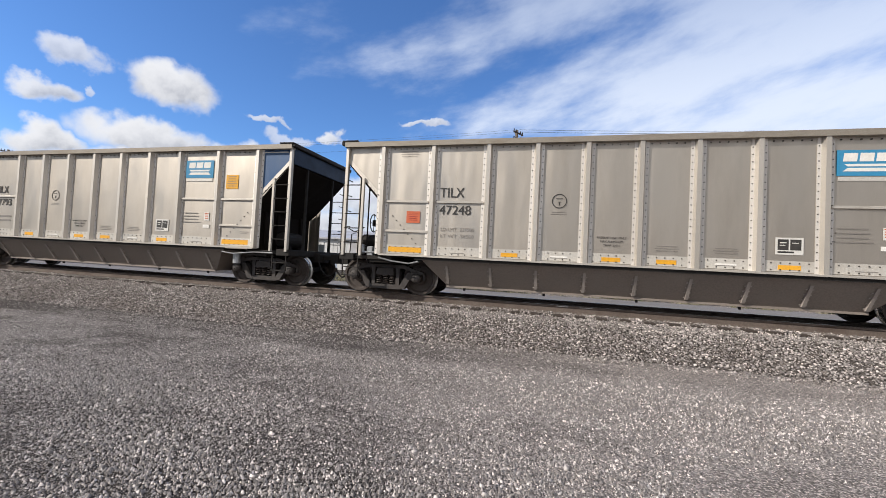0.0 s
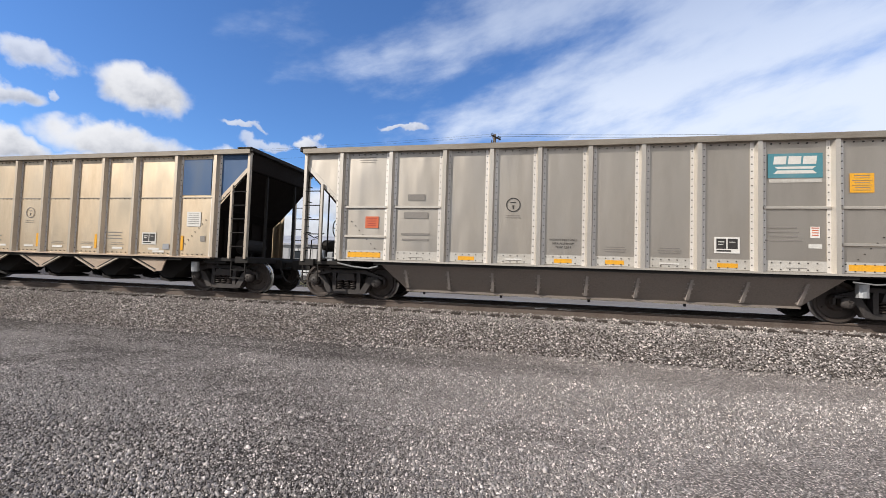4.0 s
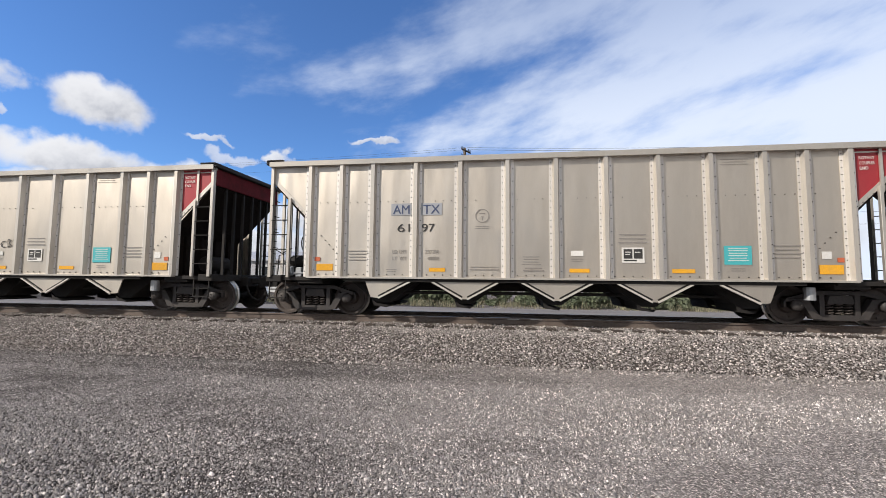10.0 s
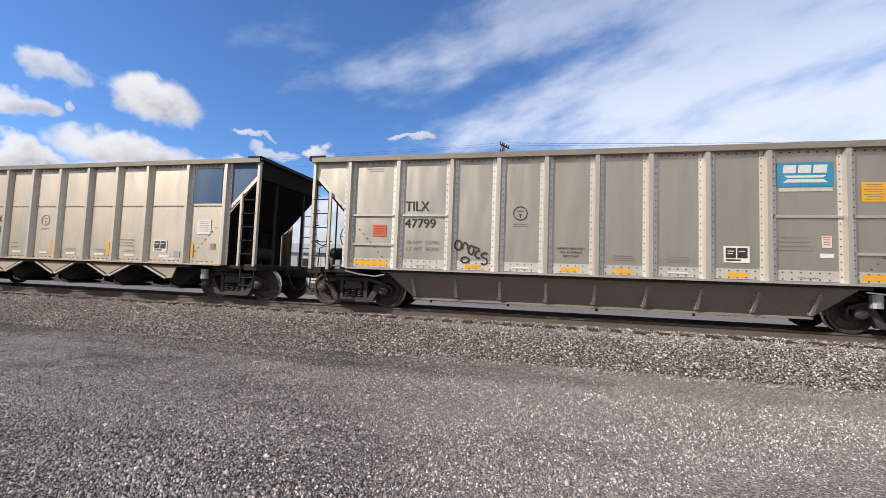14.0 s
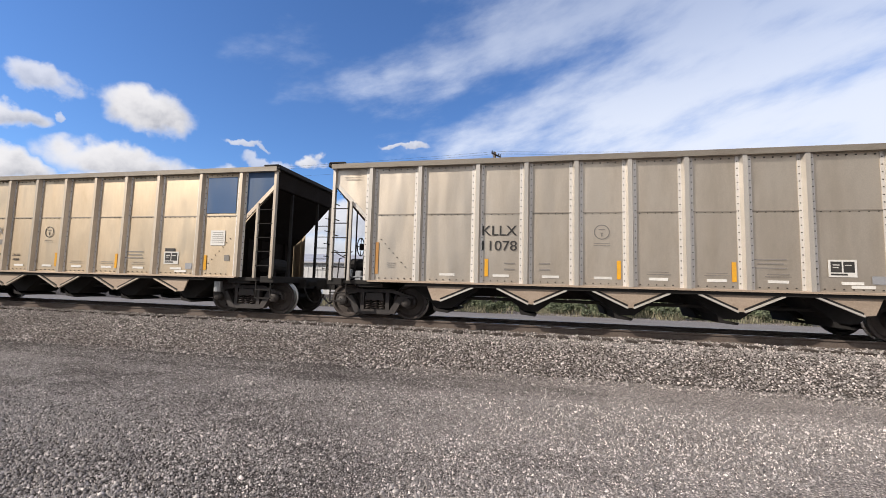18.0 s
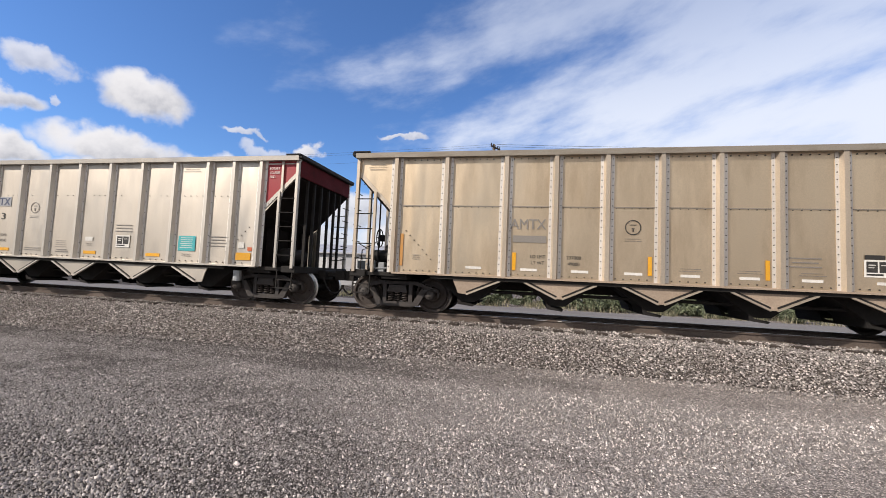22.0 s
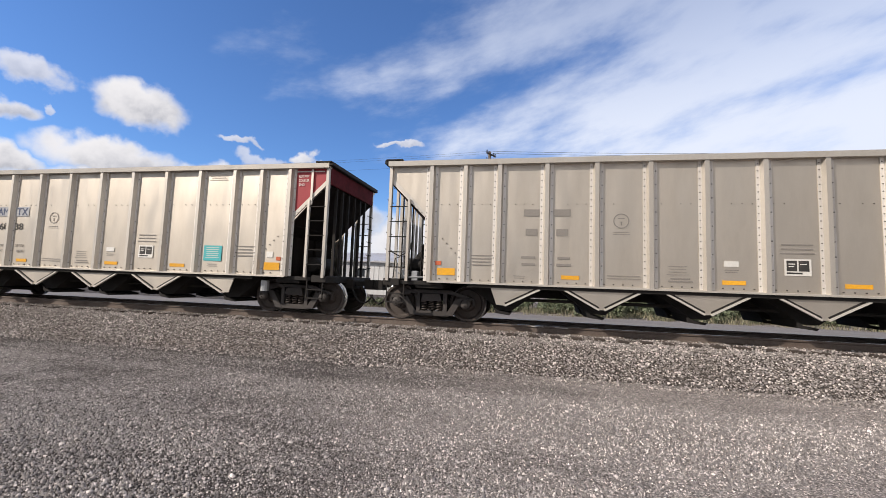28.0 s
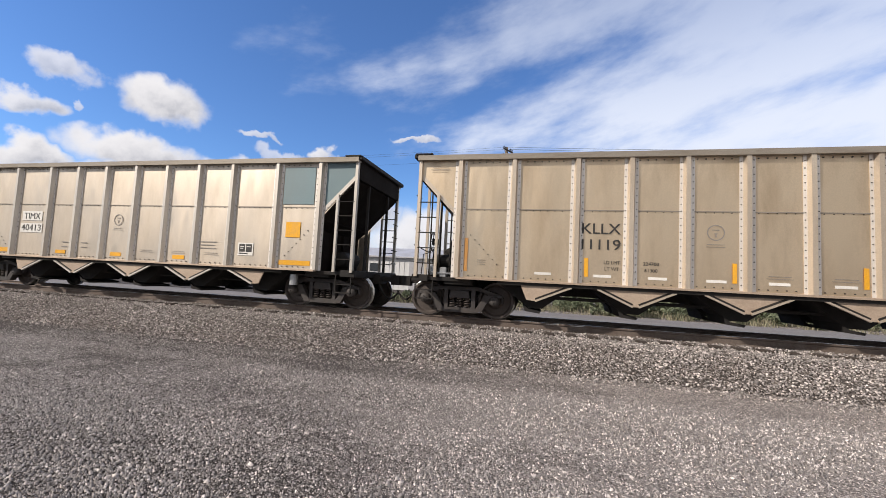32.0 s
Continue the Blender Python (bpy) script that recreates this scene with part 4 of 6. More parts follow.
def emblem(car, x, z, r=0.17, mat="inkgrey"):
    if ("emblem", mat) not in FLAT:
        s = Shape()
        s.lathe([(r - 0.02, 0.0), (r - 0.02, -0.004), (r, -0.004), (r, 0.0), (r - 0.02, 0.0)], 28, "y")
        s.box(-0.012, 0.012, -0.004, 0, -0.10, -0.03).box(-0.03, 0.03, -0.004, 0, -0.03, -0.015)
        s.box(-0.07, 0.07, -0.004, 0, 0.05, 0.065)
        FLAT["emblem", mat] = s.mesh("round_emblem", M[mat])
    under("round_emblem", FLAT["emblem", mat], car, (along(car, x), SKIN_Y - 0.001, up(z)))
    bars(car, x, z - r - 0.08, 0.42, 2, 0.05, 0.012)


def placard(car, x, z, tall=False):
    if "placard" not in FLAT:
        s = Shape().box(-0.245, 0.245, -0.004, 0, -0.185, 0.165)
        FLAT["placard"] = s.mesh("test_panel", M["white"])
        q = Shape().box(-0.205, -0.014, -0.006, 0, -0.09, 0.13).box(0.014, 0.205, -0.006, 0, -0.09, 0.13).box(-0.205, 0.08, -0.006, 0, -0.15, -0.115)
        FLAT["placard_in"] = q.mesh("test_panel_field", M["black"])
        q = Shape().box(-0.17, -0.05, -0.007, 0, 0.05, 0.07).box(-0.17, -0.07, -0.007, 0, 0.0, 0.015).box(0.04, 0.16, -0.007, 0, 0.05, 0.065)
        FLAT["placard_txt"] = q.mesh("panel_print", M["white"])
    p = under("test_panel", FLAT["placard"], car, (along(car, x), SKIN_Y - 0.001, up(z)), "black test panel with white border")
    under("panel_field", FLAT["placard_in"], p)
    under("panel_print", FLAT["placard_txt"], p)
    if tall:
        mark(car, "test_panel_top", x - 0.05, z + 0.21, 0.34, 0.09, M["black"], 0.001)


def owner_sign(car, x, z, mat):
    """The blue company panel: white block shapes over a forked ribbon, no lettering."""
    if ("logo", mat.name) not in FLAT:
        FLAT["logo", mat.name] = Shape().box(-0.50, 0.50, -0.004, 0, -0.26, 0.26).mesh("company_panel", mat)
    if "logo_fig" not in FLAT:
        s = Shape()

        def pl(pts):
            s.prism(pts, "y", -0.007, -0.004)
        y0, y1 = 0.03, 0.20
        # three plain slanted blocks over a forked ribbon
        for xa, xb in ((-0.40, -0.17), (-0.13, 0.10), (0.14, 0.38)):
            pl([(xa, y0), (xb, y0), (xb + 0.02, y1), (xa + 0.02, y1)])
        pl([(-0.38, -0.02), (0.38, -0.02), (0.32, -0.07), (-0.32, -0.07)])
        pl([(-0.32, -0.10), (0.32, -0.10), (0.40, -0.17), (-0.40, -0.17)])
        FLAT["logo_fig"] = s.mesh("panel_figure", M["white"])
        FLAT["logo_strip"] = Shape().box(-0.48, 0.48, -0.005, 0, -0.36, -0.28).mesh("panel_strip", M["dustwhite"])
    p = under("company_panel", FLAT["logo", mat.name], car, (along(car, x), SKIN_Y - 0.001, up(z)), "blue company panel with white figures")
    under("panel_figure", FLAT["logo_fig"], p)
    under("panel_strip", FLAT["logo_strip"], p)


def spray(car, x, z, strokes, r, mat, name="graffiti", lift=0.004, scale=1.0, label=""):
    """Painted strokes as thin ribbons lying on the sheets and over the ribs."""
    s = Shape()
    for pts in strokes:
        # smooth the stroke a little
        fine = []
        for (x0, z0), (x1, z1) in zip(pts, pts[1:]):
            for k in range(4):
                fine.append((x0 + (x1 - x0) * k / 4, z0 + (z1 - z0) * k / 4))
        fine.append(pts[-1])
        for _ in range(2):
            fine = [fine[0]] + [((a[0] + 2 * b[0] + c[0]) / 4, (a[1] + 2 * b[1] + c[1]) / 4) for a, b, c in zip(fine, fine[1:], fine[2:])] + [fine[-1]]
        for step, ((x0, z0), (x1, z1)) in enumerate(zip(fine, fine[1:])):
            lay = 0.0003 * (step % 5) + 0.0015 * (strokes.index(pts) % 3)
            dx, dz = x1 - x0, z1 - z0
            ln = math.hypot(dx, dz) or 1
            ex, ez = dx / ln * r * 0.4, dz / ln * r * 0.4
            nx, nz = -dz / ln * r, dx / ln * r
            q = [(x0 - ex + nx, z0 - ez + nz), (x1 + ex + nx, z1 + ez + nz), (x1 + ex - nx, z1 + ez - nz), (x0 - ex - nx, z0 - ez - nz)]
            mx = (x0 + x1) / 2 * scale + x
            near = min(abs(mx + along(car, x) + HALF - x - d) for d in RIBS[car["bay"]])
            d = FACE - SHEET if near < 0.085 else 0.014 if near < 0.16 else 0.0
            s.prism([(a * scale, b * scale) for a, b in q], "y", -d - 0.003 - lay, -d - lay)
    return tagged(under(name, s.mesh(name, mat), car, (along(car, x), SKIN_Y - lift, up(z)), label), kind="stuff")

# ---------------------------------------------------------------- the ground
def sheet(name, label, category, rows, xs, mat, kind="structure"):
    """A long strip: rows of (y, z), repeated at each x, a little uneven."""
    v, f = [], []
    for i, x in enumerate(xs):
        for y, z in rows:
            bump = 0.018 * noise.noise((x * 0.35, y * 0.6, 3.0)) + 0.010 * noise.noise((x * 1.7, y * 1.9, 9.0)) if abs(x) < 60 and y < 24 else 0
            v.append((x, y, z + bump))
    n = len(rows)
    for i in range(len(xs) - 1):
        for j in range(n - 1):
            f.append((i * n + j, (i + 1) * n + j, (i + 1) * n + j + 1, i * n + j + 1))
    me = bpy.data.meshes.new(name)
    me.from_pydata(v, [], f)
    me.materials.append(mat)
    for p in me.polygons:
        p.use_smooth = True
    return thing(name, label, category, me=me, kind=kind)


FOOT_Y, SHOULDER_Y, TIE_TOP = 8.15, 9.64, RAIL_Z - 0.19
xs_ground = [-2500, -900, -400, -200, -120, -80] + [-60 + 0.5 * k for k in range(201)] + [60, 90, 150, 300, 900, 2500]
profile = [(-1200, -0.1), (-300, 0.0), (-60, 0.0), (-20, 0.0), (-5, 0.0), (0, 0.0)] + [(0.5 * k, 0.0) for k in range(1, 15)] + [(7.4, 0.0), (7.9, 0.0), (FOOT_Y, 0.03), (8.52, 0.16), (9.05, 0.33), (9.42, 0.44), (SHOULDER_Y, 0.475), (9.9, 0.485), (10.12, 0.50), (10.35, TIE_TOP - 0.03), (11.38, TIE_TOP - 0.03), (12.65, TIE_TOP - 0.02), (13.05, TIE_TOP - 0.04), (13.85, 0.30), (14.65, 0.22), (17, 0.20), (20, 0.18), (24, 0.15), (40, 0.1), (90, 0.0), (300, 0.0), (1500, 0.0), (3500, 0.0)]
ground = sheet("ground", "grey compacted gravel yard beside the railway embankment", "ground", profile, xs_ground, M["ground"])
bed = sheet("ballast_bed", "raised bed of dark crushed ballast under the track", "ballast", [(8.2, 0.055), (8.52, 0.175), (9.05, 0.345), (9.42, 0.455), (9.64, 0.49), (9.9, 0.50), (10.12, 0.515), (10.35, TIE_TOP - 0.02), (11.38, TIE_TOP - 0.02), (12.65, TIE_TOP - 0.01), (13.05, TIE_TOP - 0.03), (13.75, 0.33)], [-600, -200, -100] + [-60 + 0.5 * k for k in range(161)] + [40, 100, 200, 600], M["bed"])
yard = sheet("far_road", "pale gravel service road beyond the track", "road", [(14.85, 0.232), (17, 0.212), (20, 0.192), (22.8, 0.172)], [-600, -200, -100, -60] + [-55 + 2 * k for k in range(50)] + [60, 200, 600], M["yard"])


def ground_z(y):
    for (y0, z0), (y1, z1) in zip(profile, profile[1:]):
        if y0 <= y <= y1:
            return z0 + (z1 - z0) * (y - y0) / (y1 - y0)
    return 0.0


def stones(name, label, category, count, pick, size, mat, flat=0.7, seed=1, ridge=False):
    """Loose stones as one object: jittered blocks half sunk in the ground."""
    rg = np.random.RandomState(seed)
    corner = np.array([(x, y, z) for x in (-1, 1) for y in (-1, 1) for z in (-1, 1)], float)
    quads = np.array([(0, 1, 3, 2), (4, 6, 7, 5), (0, 4, 5, 1), (2, 3, 7, 6), (0, 2, 6, 4), (1, 5, 7, 3)])
    if ridge:
        # chips with a short ridge: six faces, open below
        corner = np.array([(-1, -1, -0.6), (1, -1, -0.6), (1, 1, -0.6), (-1, 1, -0.6), (-0.5, 0, 0.9), (0.5, 0, 0.9)], float)
        tris = np.array([(0, 1, 5), (0, 5, 4), (1, 2, 5), (2, 3, 4), (2, 4, 5), (3, 0, 4)])
    c = pick(rg, count)
    n = len(c)
    s = size[0] + (size[1] - size[0]) * rg.rand(n) ** 2.2
    k = corner[None] * (0.55 + 0.45 * rg.rand(n, len(corner), 3)) * (0.62 + 0.5 * rg.rand(n, 1, 3))
    k[:, :, 2] *= flat
    # turn each one freely
    q = rg.randn(n, 4)
    q[:, 1:3] *= 0.16 if ridge else 0.5
    q /= np.linalg.norm(q, axis=1)[:, None]
    w, x, y, z = q.T
    R = np.stack([1 - 2 * (y * y + z * z), 2 * (x * y - w * z), 2 * (x * z + w * y), 2 * (x * y + w * z), 1 - 2 * (x * x + z * z), 2 * (y * z - w * x), 2 * (x * z - w * y), 2 * (y * z + w * x), 1 - 2 * (x * x + y * y)], 1).reshape(n, 3, 3)
    v = np.einsum("nij,nkj->nki", R, k) * s[:, None, None] * 0.5 + c[:, None, :]
    shape = tris if ridge else quads
    nv, nf, side = len(corner), len(shape), shape.shape[1]
    faces = (shape[None] + nv * np.arange(n)[:, None, None]).reshape(-1)
    me = bpy.data.meshes.new(name)
    me.vertices.add(n * nv)
    me.vertices.foreach_set("co", v.ravel())
    me.loops.add(n * nf * side)
    me.loops.foreach_set("vertex_index", faces)
    me.polygons.add(n * nf)
    me.polygons.foreach_set("loop_start", np.arange(n * nf) * side)
    me.update()
    me.validate()
    me.materials.append(mat)
    return thing(name, label, category, me=me, kind="stuff")


def near_bank(rg, n):
    y = 7.95 + 2.15 * rg.rand(n) ** 0.85
    x = -21 + 31 * rg.rand(n)
    return np.stack([x, y, np.interp(y, [p[0] for p in profile], [p[1] for p in profile]) + 0.014 + 0.010 * rg.randn(n)], 1)


def between(rg, n):
    y = np.where(rg.rand(n) < 0.6, 9.9 + 0.75 * rg.rand(n), 10.1 + 3.4 * rg.rand(n))
    x = -26 + 40 * rg.rand(n)
    return np.stack([x, y, np.interp(y, [p[0] for p in profile], [p[1] for p in profile]) + 0.028 + 0.01 * rg.randn(n)], 1)


def yard_stones(rg, n):
    # denser near the camera's side, out to the foot of the bank
    y = 1.7 + 6.4 * rg.rand(n) ** 0.75
    x = (-2.2 + 3.2 * rg.rand(n)) * (y + 0.8) * 0.92
    # bare dirt strip along the foot of the bank, and wheel-worn streaks along the track
    streak = 0.5 + 0.9 * np.sin(y * 5.1 + 0.6 * np.sin(x * 0.35) + 1.3 * np.sin(x * 0.11 + 2)) * np.sin(x * 0.23 + y * 1.7)
    bare = np.interp(y, [6.6, 7.2, 7.8, 8.05], [0.0, 0.60, 0.60, 0.2])
    keep = rg.rand(n) > np.clip(bare + 0.25 * np.clip(streak, 0, 1), 0, 0.85)
    x, y, n = x[keep], y[keep], int(keep.sum())
    return np.stack([x, y, 0.006 * rg.rand(n)], 1)


stones("ballast_stones", "loose grey and brown crushed stones on the bank", "ballast", 56000, near_bank, (0.019, 0.050), M["ballast"], 0.8, 1)
stones("track_stones", "crushed stones lying between the wooden ties", "ballast", 24000, between, (0.025, 0.055), M["ballast"], 0.8, 2)
stones("gravel_stones", "small pale gravel stones strewn over the yard", "gravel", 275000, yard_stones, (0.010, 0.033), M["gravel"], 1.5, 3, True)

stones("larger_stones", "scattered larger pale stones on the gravel yard", "gravel", 3600, yard_stones, (0.02, 0.055), M["gravel"], 0.7, 4)



def open_yard(rg, n):
    y = -9 + 16.6 * rg.rand(n)
    x = -32 + 60 * rg.rand(n)
    keep = (rg.rand(n) > np.interp(y, [6.3, 7.0], [0.0, 0.8]))
    return np.stack([x[keep], y[keep], 0.004 * rg.rand(int(keep.sum()))], 1)


stones("loose_stones", "loose grey gravel stones over the wider yard", "gravel", 38000, open_yard, (0.012, 0.045), M["gravel"], 1.2, 6, True)

# ---- track
def rail_mesh():
    prof = [(-0.070, 0.0), (0.070, 0.0), (0.070, 0.012), (0.012, 0.03), (0.009, 0.13), (0.034, 0.145), (0.036, 0.176), (0.026, 0.187), (-0.026, 0.187), (-0.036, 0.176), (-0.034, 0.145), (-0.009, 0.13), (-0.012, 0.03), (-0.070, 0.012)]
    return Shape().prism(prof, "x", -420, 420).mesh("rail", [M["rust"], M["railtop"]], False, lambda f: f.normal.z > 0.9 and f.center.z > 0.18)


track = thing("railway_track", "railway track with rusty rails on dark wooden ties", "track", at=(0, TRACK_Y, RAIL_Z - 0.187))
rm = rail_mesh()
for sy in (-1, 1):
    under("rail", rm, track, (0, sy * 0.754, 0), "rusty steel rail with polished head")
tie_me = Shape().box(-0.115, 0.115, -1.30, 1.30, -0.18, 0.0, 0.012).mesh("tie", M["tie"])
plate_me = Shape().box(-0.10, 0.10, -0.19, 0.19, 0.0, 0.016, 0.003).box(-0.07, -0.045, -0.10, -0.075, 0.016, 0.04).box(0.045, 0.07, -0.10, -0.075, 0.016, 0.04).mesh("tie_plate", M["rust"])
tr = random.Random(5)
for k in range(90):
    x = -28 + 0.495 * k
    tie = under("tie", tie_me, track, (x + tr.uniform(-0.03, 0.03), tr.uniform(-0.06, 0.06), tr.uniform(-0.012, 0.0)))
    tie.rotation_euler.z = tr.uniform(-0.012, 0.012)
    for sy in (-1, 1):
        under("tie_plate", plate_me, tie, (0, sy * 0.754, 0))
far_ties = Shape()
for k in range(260):
    for s0 in (-28.5 - 0.495 * k, 17.0 + 0.495 * k):
        far_ties.box(s0 - 0.115, s0 + 0.115, -1.3, 1.3, -0.18, -0.004)
tagged(part("far_ties", far_ties, M["tie"], track), kind="stuff")
joint = Shape()
for x0 in (0.18, 0.75):
    joint.box(x0, x0 + 0.30, -0.754 - 0.040, -0.754 - 0.036, 0.155, 0.165)
part("rail_marks", joint, M["white"], track, "white paint marks on the rail's side")

# ---------------------------------------------------------------- beyond the track
def utility_pole(x, y, height, lean=0.0, arms=True, pots=True, label="tall weathered wooden utility pole with crossarm and cables"):
    p = thing("utility_pole", label, "utility pole", at=(x, y, ground_z(y)))
    p.rotation_euler = (0, radians(lean), radians(63))
    part("pole", Shape().tube((0, 0, -0.5), (0, 0, height), 0.17, 12, 0.11), M["bark"], p, smooth=True)
    if arms:
        for z in (height - 0.25, height - 0.8):
            part("crossarm", Shape().box(-0.62, 0.62, -0.17, -0.09, z - 0.05, z + 0.05, 0.01), M["tie"], p)
            for xx in (-0.56, -0.3, 0.3, 0.56):
                part("insulator", Shape().lathe([(0, z + 0.06), (0.05, z + 0.08), (0.035, z + 0.14), (0.055, z + 0.16), (0, z + 0.24)], 8, "z", (xx, -0.12, 0)), M["wire"], p)
        br = Shape().tube((-0.5, -0.12, height - 0.3), (0, -0.1, height - 0.8), 0.02, 5).tube((0.5, -0.12, height - 0.3), (0, -0.1, height - 0.8), 0.02, 5)
        part("arm_brace", br, M["galv"], p)
    if pots:
        for k, xx in enumerate((0.55, 0.95)):
            c = Shape().lathe([(0, 0), (0.2, 0.02), (0.22, 0.08), (0.22, 0.75), (0.16, 0.85), (0, 0.87)], 12, "z", (xx, -0.25 + 0.3 * k, height - 3.2))
            c.lathe([(0, 0.87), (0.04, 0.87), (0.06, 0.95), (0.03, 1.1), (0, 1.12)], 8, "z", (xx, -0.25 + 0.3 * k, height - 3.2))
            part("transformer", c, M["galv"], p)
        part("bracket", Shape().box(0.1, 1.0, -0.05, 0.05, height - 2.9, height - 2.8), M["galv"], p)
    return p


POLE_X, POLE_Y, POLE_H = -2.75, 30.0, 11.45
utility_pole(POLE_X, POLE_Y, POLE_H)
utility_pole(-2.3, 34.0, 6.2, 3.0, False, False, "short leaning wooden service pole")
utility_pole(44.0, 30.5, 11.4)
utility_pole(-58.0, 31.0, 11.4)


def cable(a, b, sag, r=0.011):
    s = Shape()
    pts = [Vector(a).lerp(Vector(b), k / 14) - Vector((0, 0, sag * 4 * (k / 14) * (1 - k / 14))) for k in range(15)]
    s.path(pts, r, 5)
    return thing("cable", "thin dark overhead power cable between poles", "cable", "overhead cables", me=s.mesh("cable", M["wire"]))


for dy, z in ((-1.1, 11.5), (0.6, 11.5), (-0.6, 10.7), (0.2, 8.2), (0.0, 7.0), (0.1, 6.2)):
    cable((POLE_X + (0.2 if z > 9 else 0), POLE_Y + dy * 0.3, z), (44.0, 30.5 + dy * 0.3, z - 0.1), 0.55)
    if z > 10:
        cable((POLE_X - 0.2, POLE_Y + dy * 0.3, z), (-58.0, 31.0 + dy * 0.3, z - 0.1), 0.5, 0.006)


def leaf_cloud(rg, blobs, count, size, mat, name):
    """Many small leaf blades in uneven clumps."""
    v = np.empty((count * 4, 3))
    w = np.array([b[3] ** 2 for b in blobs])
    idx = rg.choice(len(blobs), count, p=w / w.sum())
    B = np.array(blobs)
    d = rg.randn(count, 3)
    d /= np.linalg.norm(d, axis=1)[:, None]
    c = B[idx, :3] + d * (B[idx, 3] * (0.55 + 0.5 * rg.rand(count)))[:, None] * np.array([1, 1, 0.8])
    a = rg.randn(count, 3)
    a /= np.linalg.norm(a, axis=1)[:, None]
    b = np.cross(a, d)
    b /= np.linalg.norm(b, axis=1)[:, None] + 1e-9
    s = size * (0.5 + rg.rand(count))[:, None]
    v = np.stack([c - a * s, c + b * s * 0.5, c + a * s, c - b * s * 0.5], 1).reshape(-1, 3)
    v[:, 2] = np.maximum(v[:, 2], 0.02)
    me = bpy.data.meshes.new(name)
    me.from_pydata(v.tolist(), [], [(4 * k, 4 * k + 1, 4 * k + 2, 4 * k + 3) for k in range(count)])
    me.materials.append(mat)
    return me


def bush(x, y, h, spread, seed, label="dense dull green roadside bush", n=2600):
    rg = np.random.RandomState(seed)
    b = thing("bush", label, "bush", "roadside bushes", at=(x, y, ground_z(y)))
    st = Shape()
    blobs = []
    for k in range(9):
        a = rg.rand() * math.tau
        r = spread * rg.rand() ** 0.7
        z = h * (0.25 + 0.6 * rg.rand()) * (1 - 0.35 * r / spread)
        tip = (r * math.cos(a), r * math.sin(a) * 0.6, z)
        st.tube((0.1 * math.cos(a), 0.1 * math.sin(a), -0.1), tip, 0.03, 5, 0.01)
        blobs.append((*tip, h * (0.20 + 0.16 * rg.rand())))
    part("trunk", st, M["bark"], b)
    under("crown", leaf_cloud(rg, blobs, n, 0.12, M["leaf"], "crown"), b)
    return b


def tree(x, y, h, seed, label="distant leafy green tree"):
    rg = np.random.RandomState(seed)
    t = thing("tree", label, "tree", "far trees", at=(x, y, ground_z(y)))
    s = Shape().tube((0, 0, -0.2), (0.1, 0, h * 0.5), h * 0.03, 8, h * 0.018)
    blobs = []
    for k in range(14):
        a = rg.rand() * math.tau
        r = h * 0.28 * rg.rand() ** 0.6
        z = h * (0.32 + 0.6 * rg.rand())
        r *= 1.1 - 0.6 * (z / h)
        tip = (r * math.cos(a), r * math.sin(a), z)
        s.tube((0.05, 0, h * (0.25 + 0.2 * rg.rand())), tip, h * 0.012, 5, h * 0.004)
        blobs.append((*tip, h * (0.10 + 0.08 * rg.rand())))
    part("trunk", s, M["bark"], t)
    under("crown", leaf_cloud(rg, blobs, 1800, h * 0.022, M["leaf"], "crown"), t)
    return t


BUSHES = [(1.5, 27.5, 2.9, 2.4), (4.9, 27.0, 3.2, 2.6), (8.2, 28.0, 3.0, 2.2), (11.0, 27.2, 3.2, 2.6), (14.8, 28.5, 2.8, 2.4), (-1.0, 26.4, 1.5, 1.6), (18.5, 28, 2.5, 2.4), (3.0, 25.6, 1.2, 1.5), (6.8, 25.4, 1.4, 1.4), (-4.5, 26.2, 1.2, 1.3), (12.8, 25.8, 1.4, 1.5)]
brg = random.Random(77)
for k in range(22):
    BUSHES.append((-9 + 1.25 * k + brg.uniform(-0.5, 0.5), brg.uniform(23.6, 26.2), brg.uniform(0.45, 1.15), brg.uniform(0.5, 1.1)))
for k, (x, y, h, sp) in enumerate(BUSHES):
    bush(x, y, h, sp, 40 + k)
for k, (x, y, h) in enumerate([(6, 62, 7.5), (12, 70, 8.5), (19, 66, 7.0), (27, 72, 8), (-3, 90, 6.5), (3, 96, 7), (-8, 100, 6), (38, 75, 8), (-40, 85, 7), (-62, 80, 8), (-85, 78, 7.5)]):
    tree(x, y, h, 80 + k)


def grass(name, label, count, x0, x1, y0, y1, h, mat, seed):
    rg = np.random.RandomState(seed)
    x = x0 + (x1 - x0) * rg.rand(count)
    y = y0 + (y1 - y0) * rg.rand(count)
    keep = np.array([noise.noise((a * 0.8, b * 0.9, 2.0)) > 0.02 for a, b in zip(x, y)])
    x, y = x[keep], y[keep]
    n = len(x)
    z = np.array([ground_z(q) for q in y])
    a = rg.rand(n) * math.tau
    hh = h * (0.4 + 0.8 * rg.rand(n))
    dx, dy = np.cos(a) * 0.012, np.sin(a) * 0.012
    lx, ly = rg.randn(n) * 0.3 * hh, rg.randn(n) * 0.3 * hh
    v = np.stack([np.stack([x - dx, y - dy, z], 1), np.stack([x + dx, y + dy, z], 1), np.stack([x + lx, y + ly, z + hh], 1)], 1).reshape(-1, 3)
    me = bpy.data.meshes.new(name)
    me.from_pydata(v.tolist(), [], [(3 * k, 3 * k + 1, 3 * k + 2) for k in range(n)])
    me.materials.append(mat)
    return thing(name, label, "grass", me=me, kind="stuff")


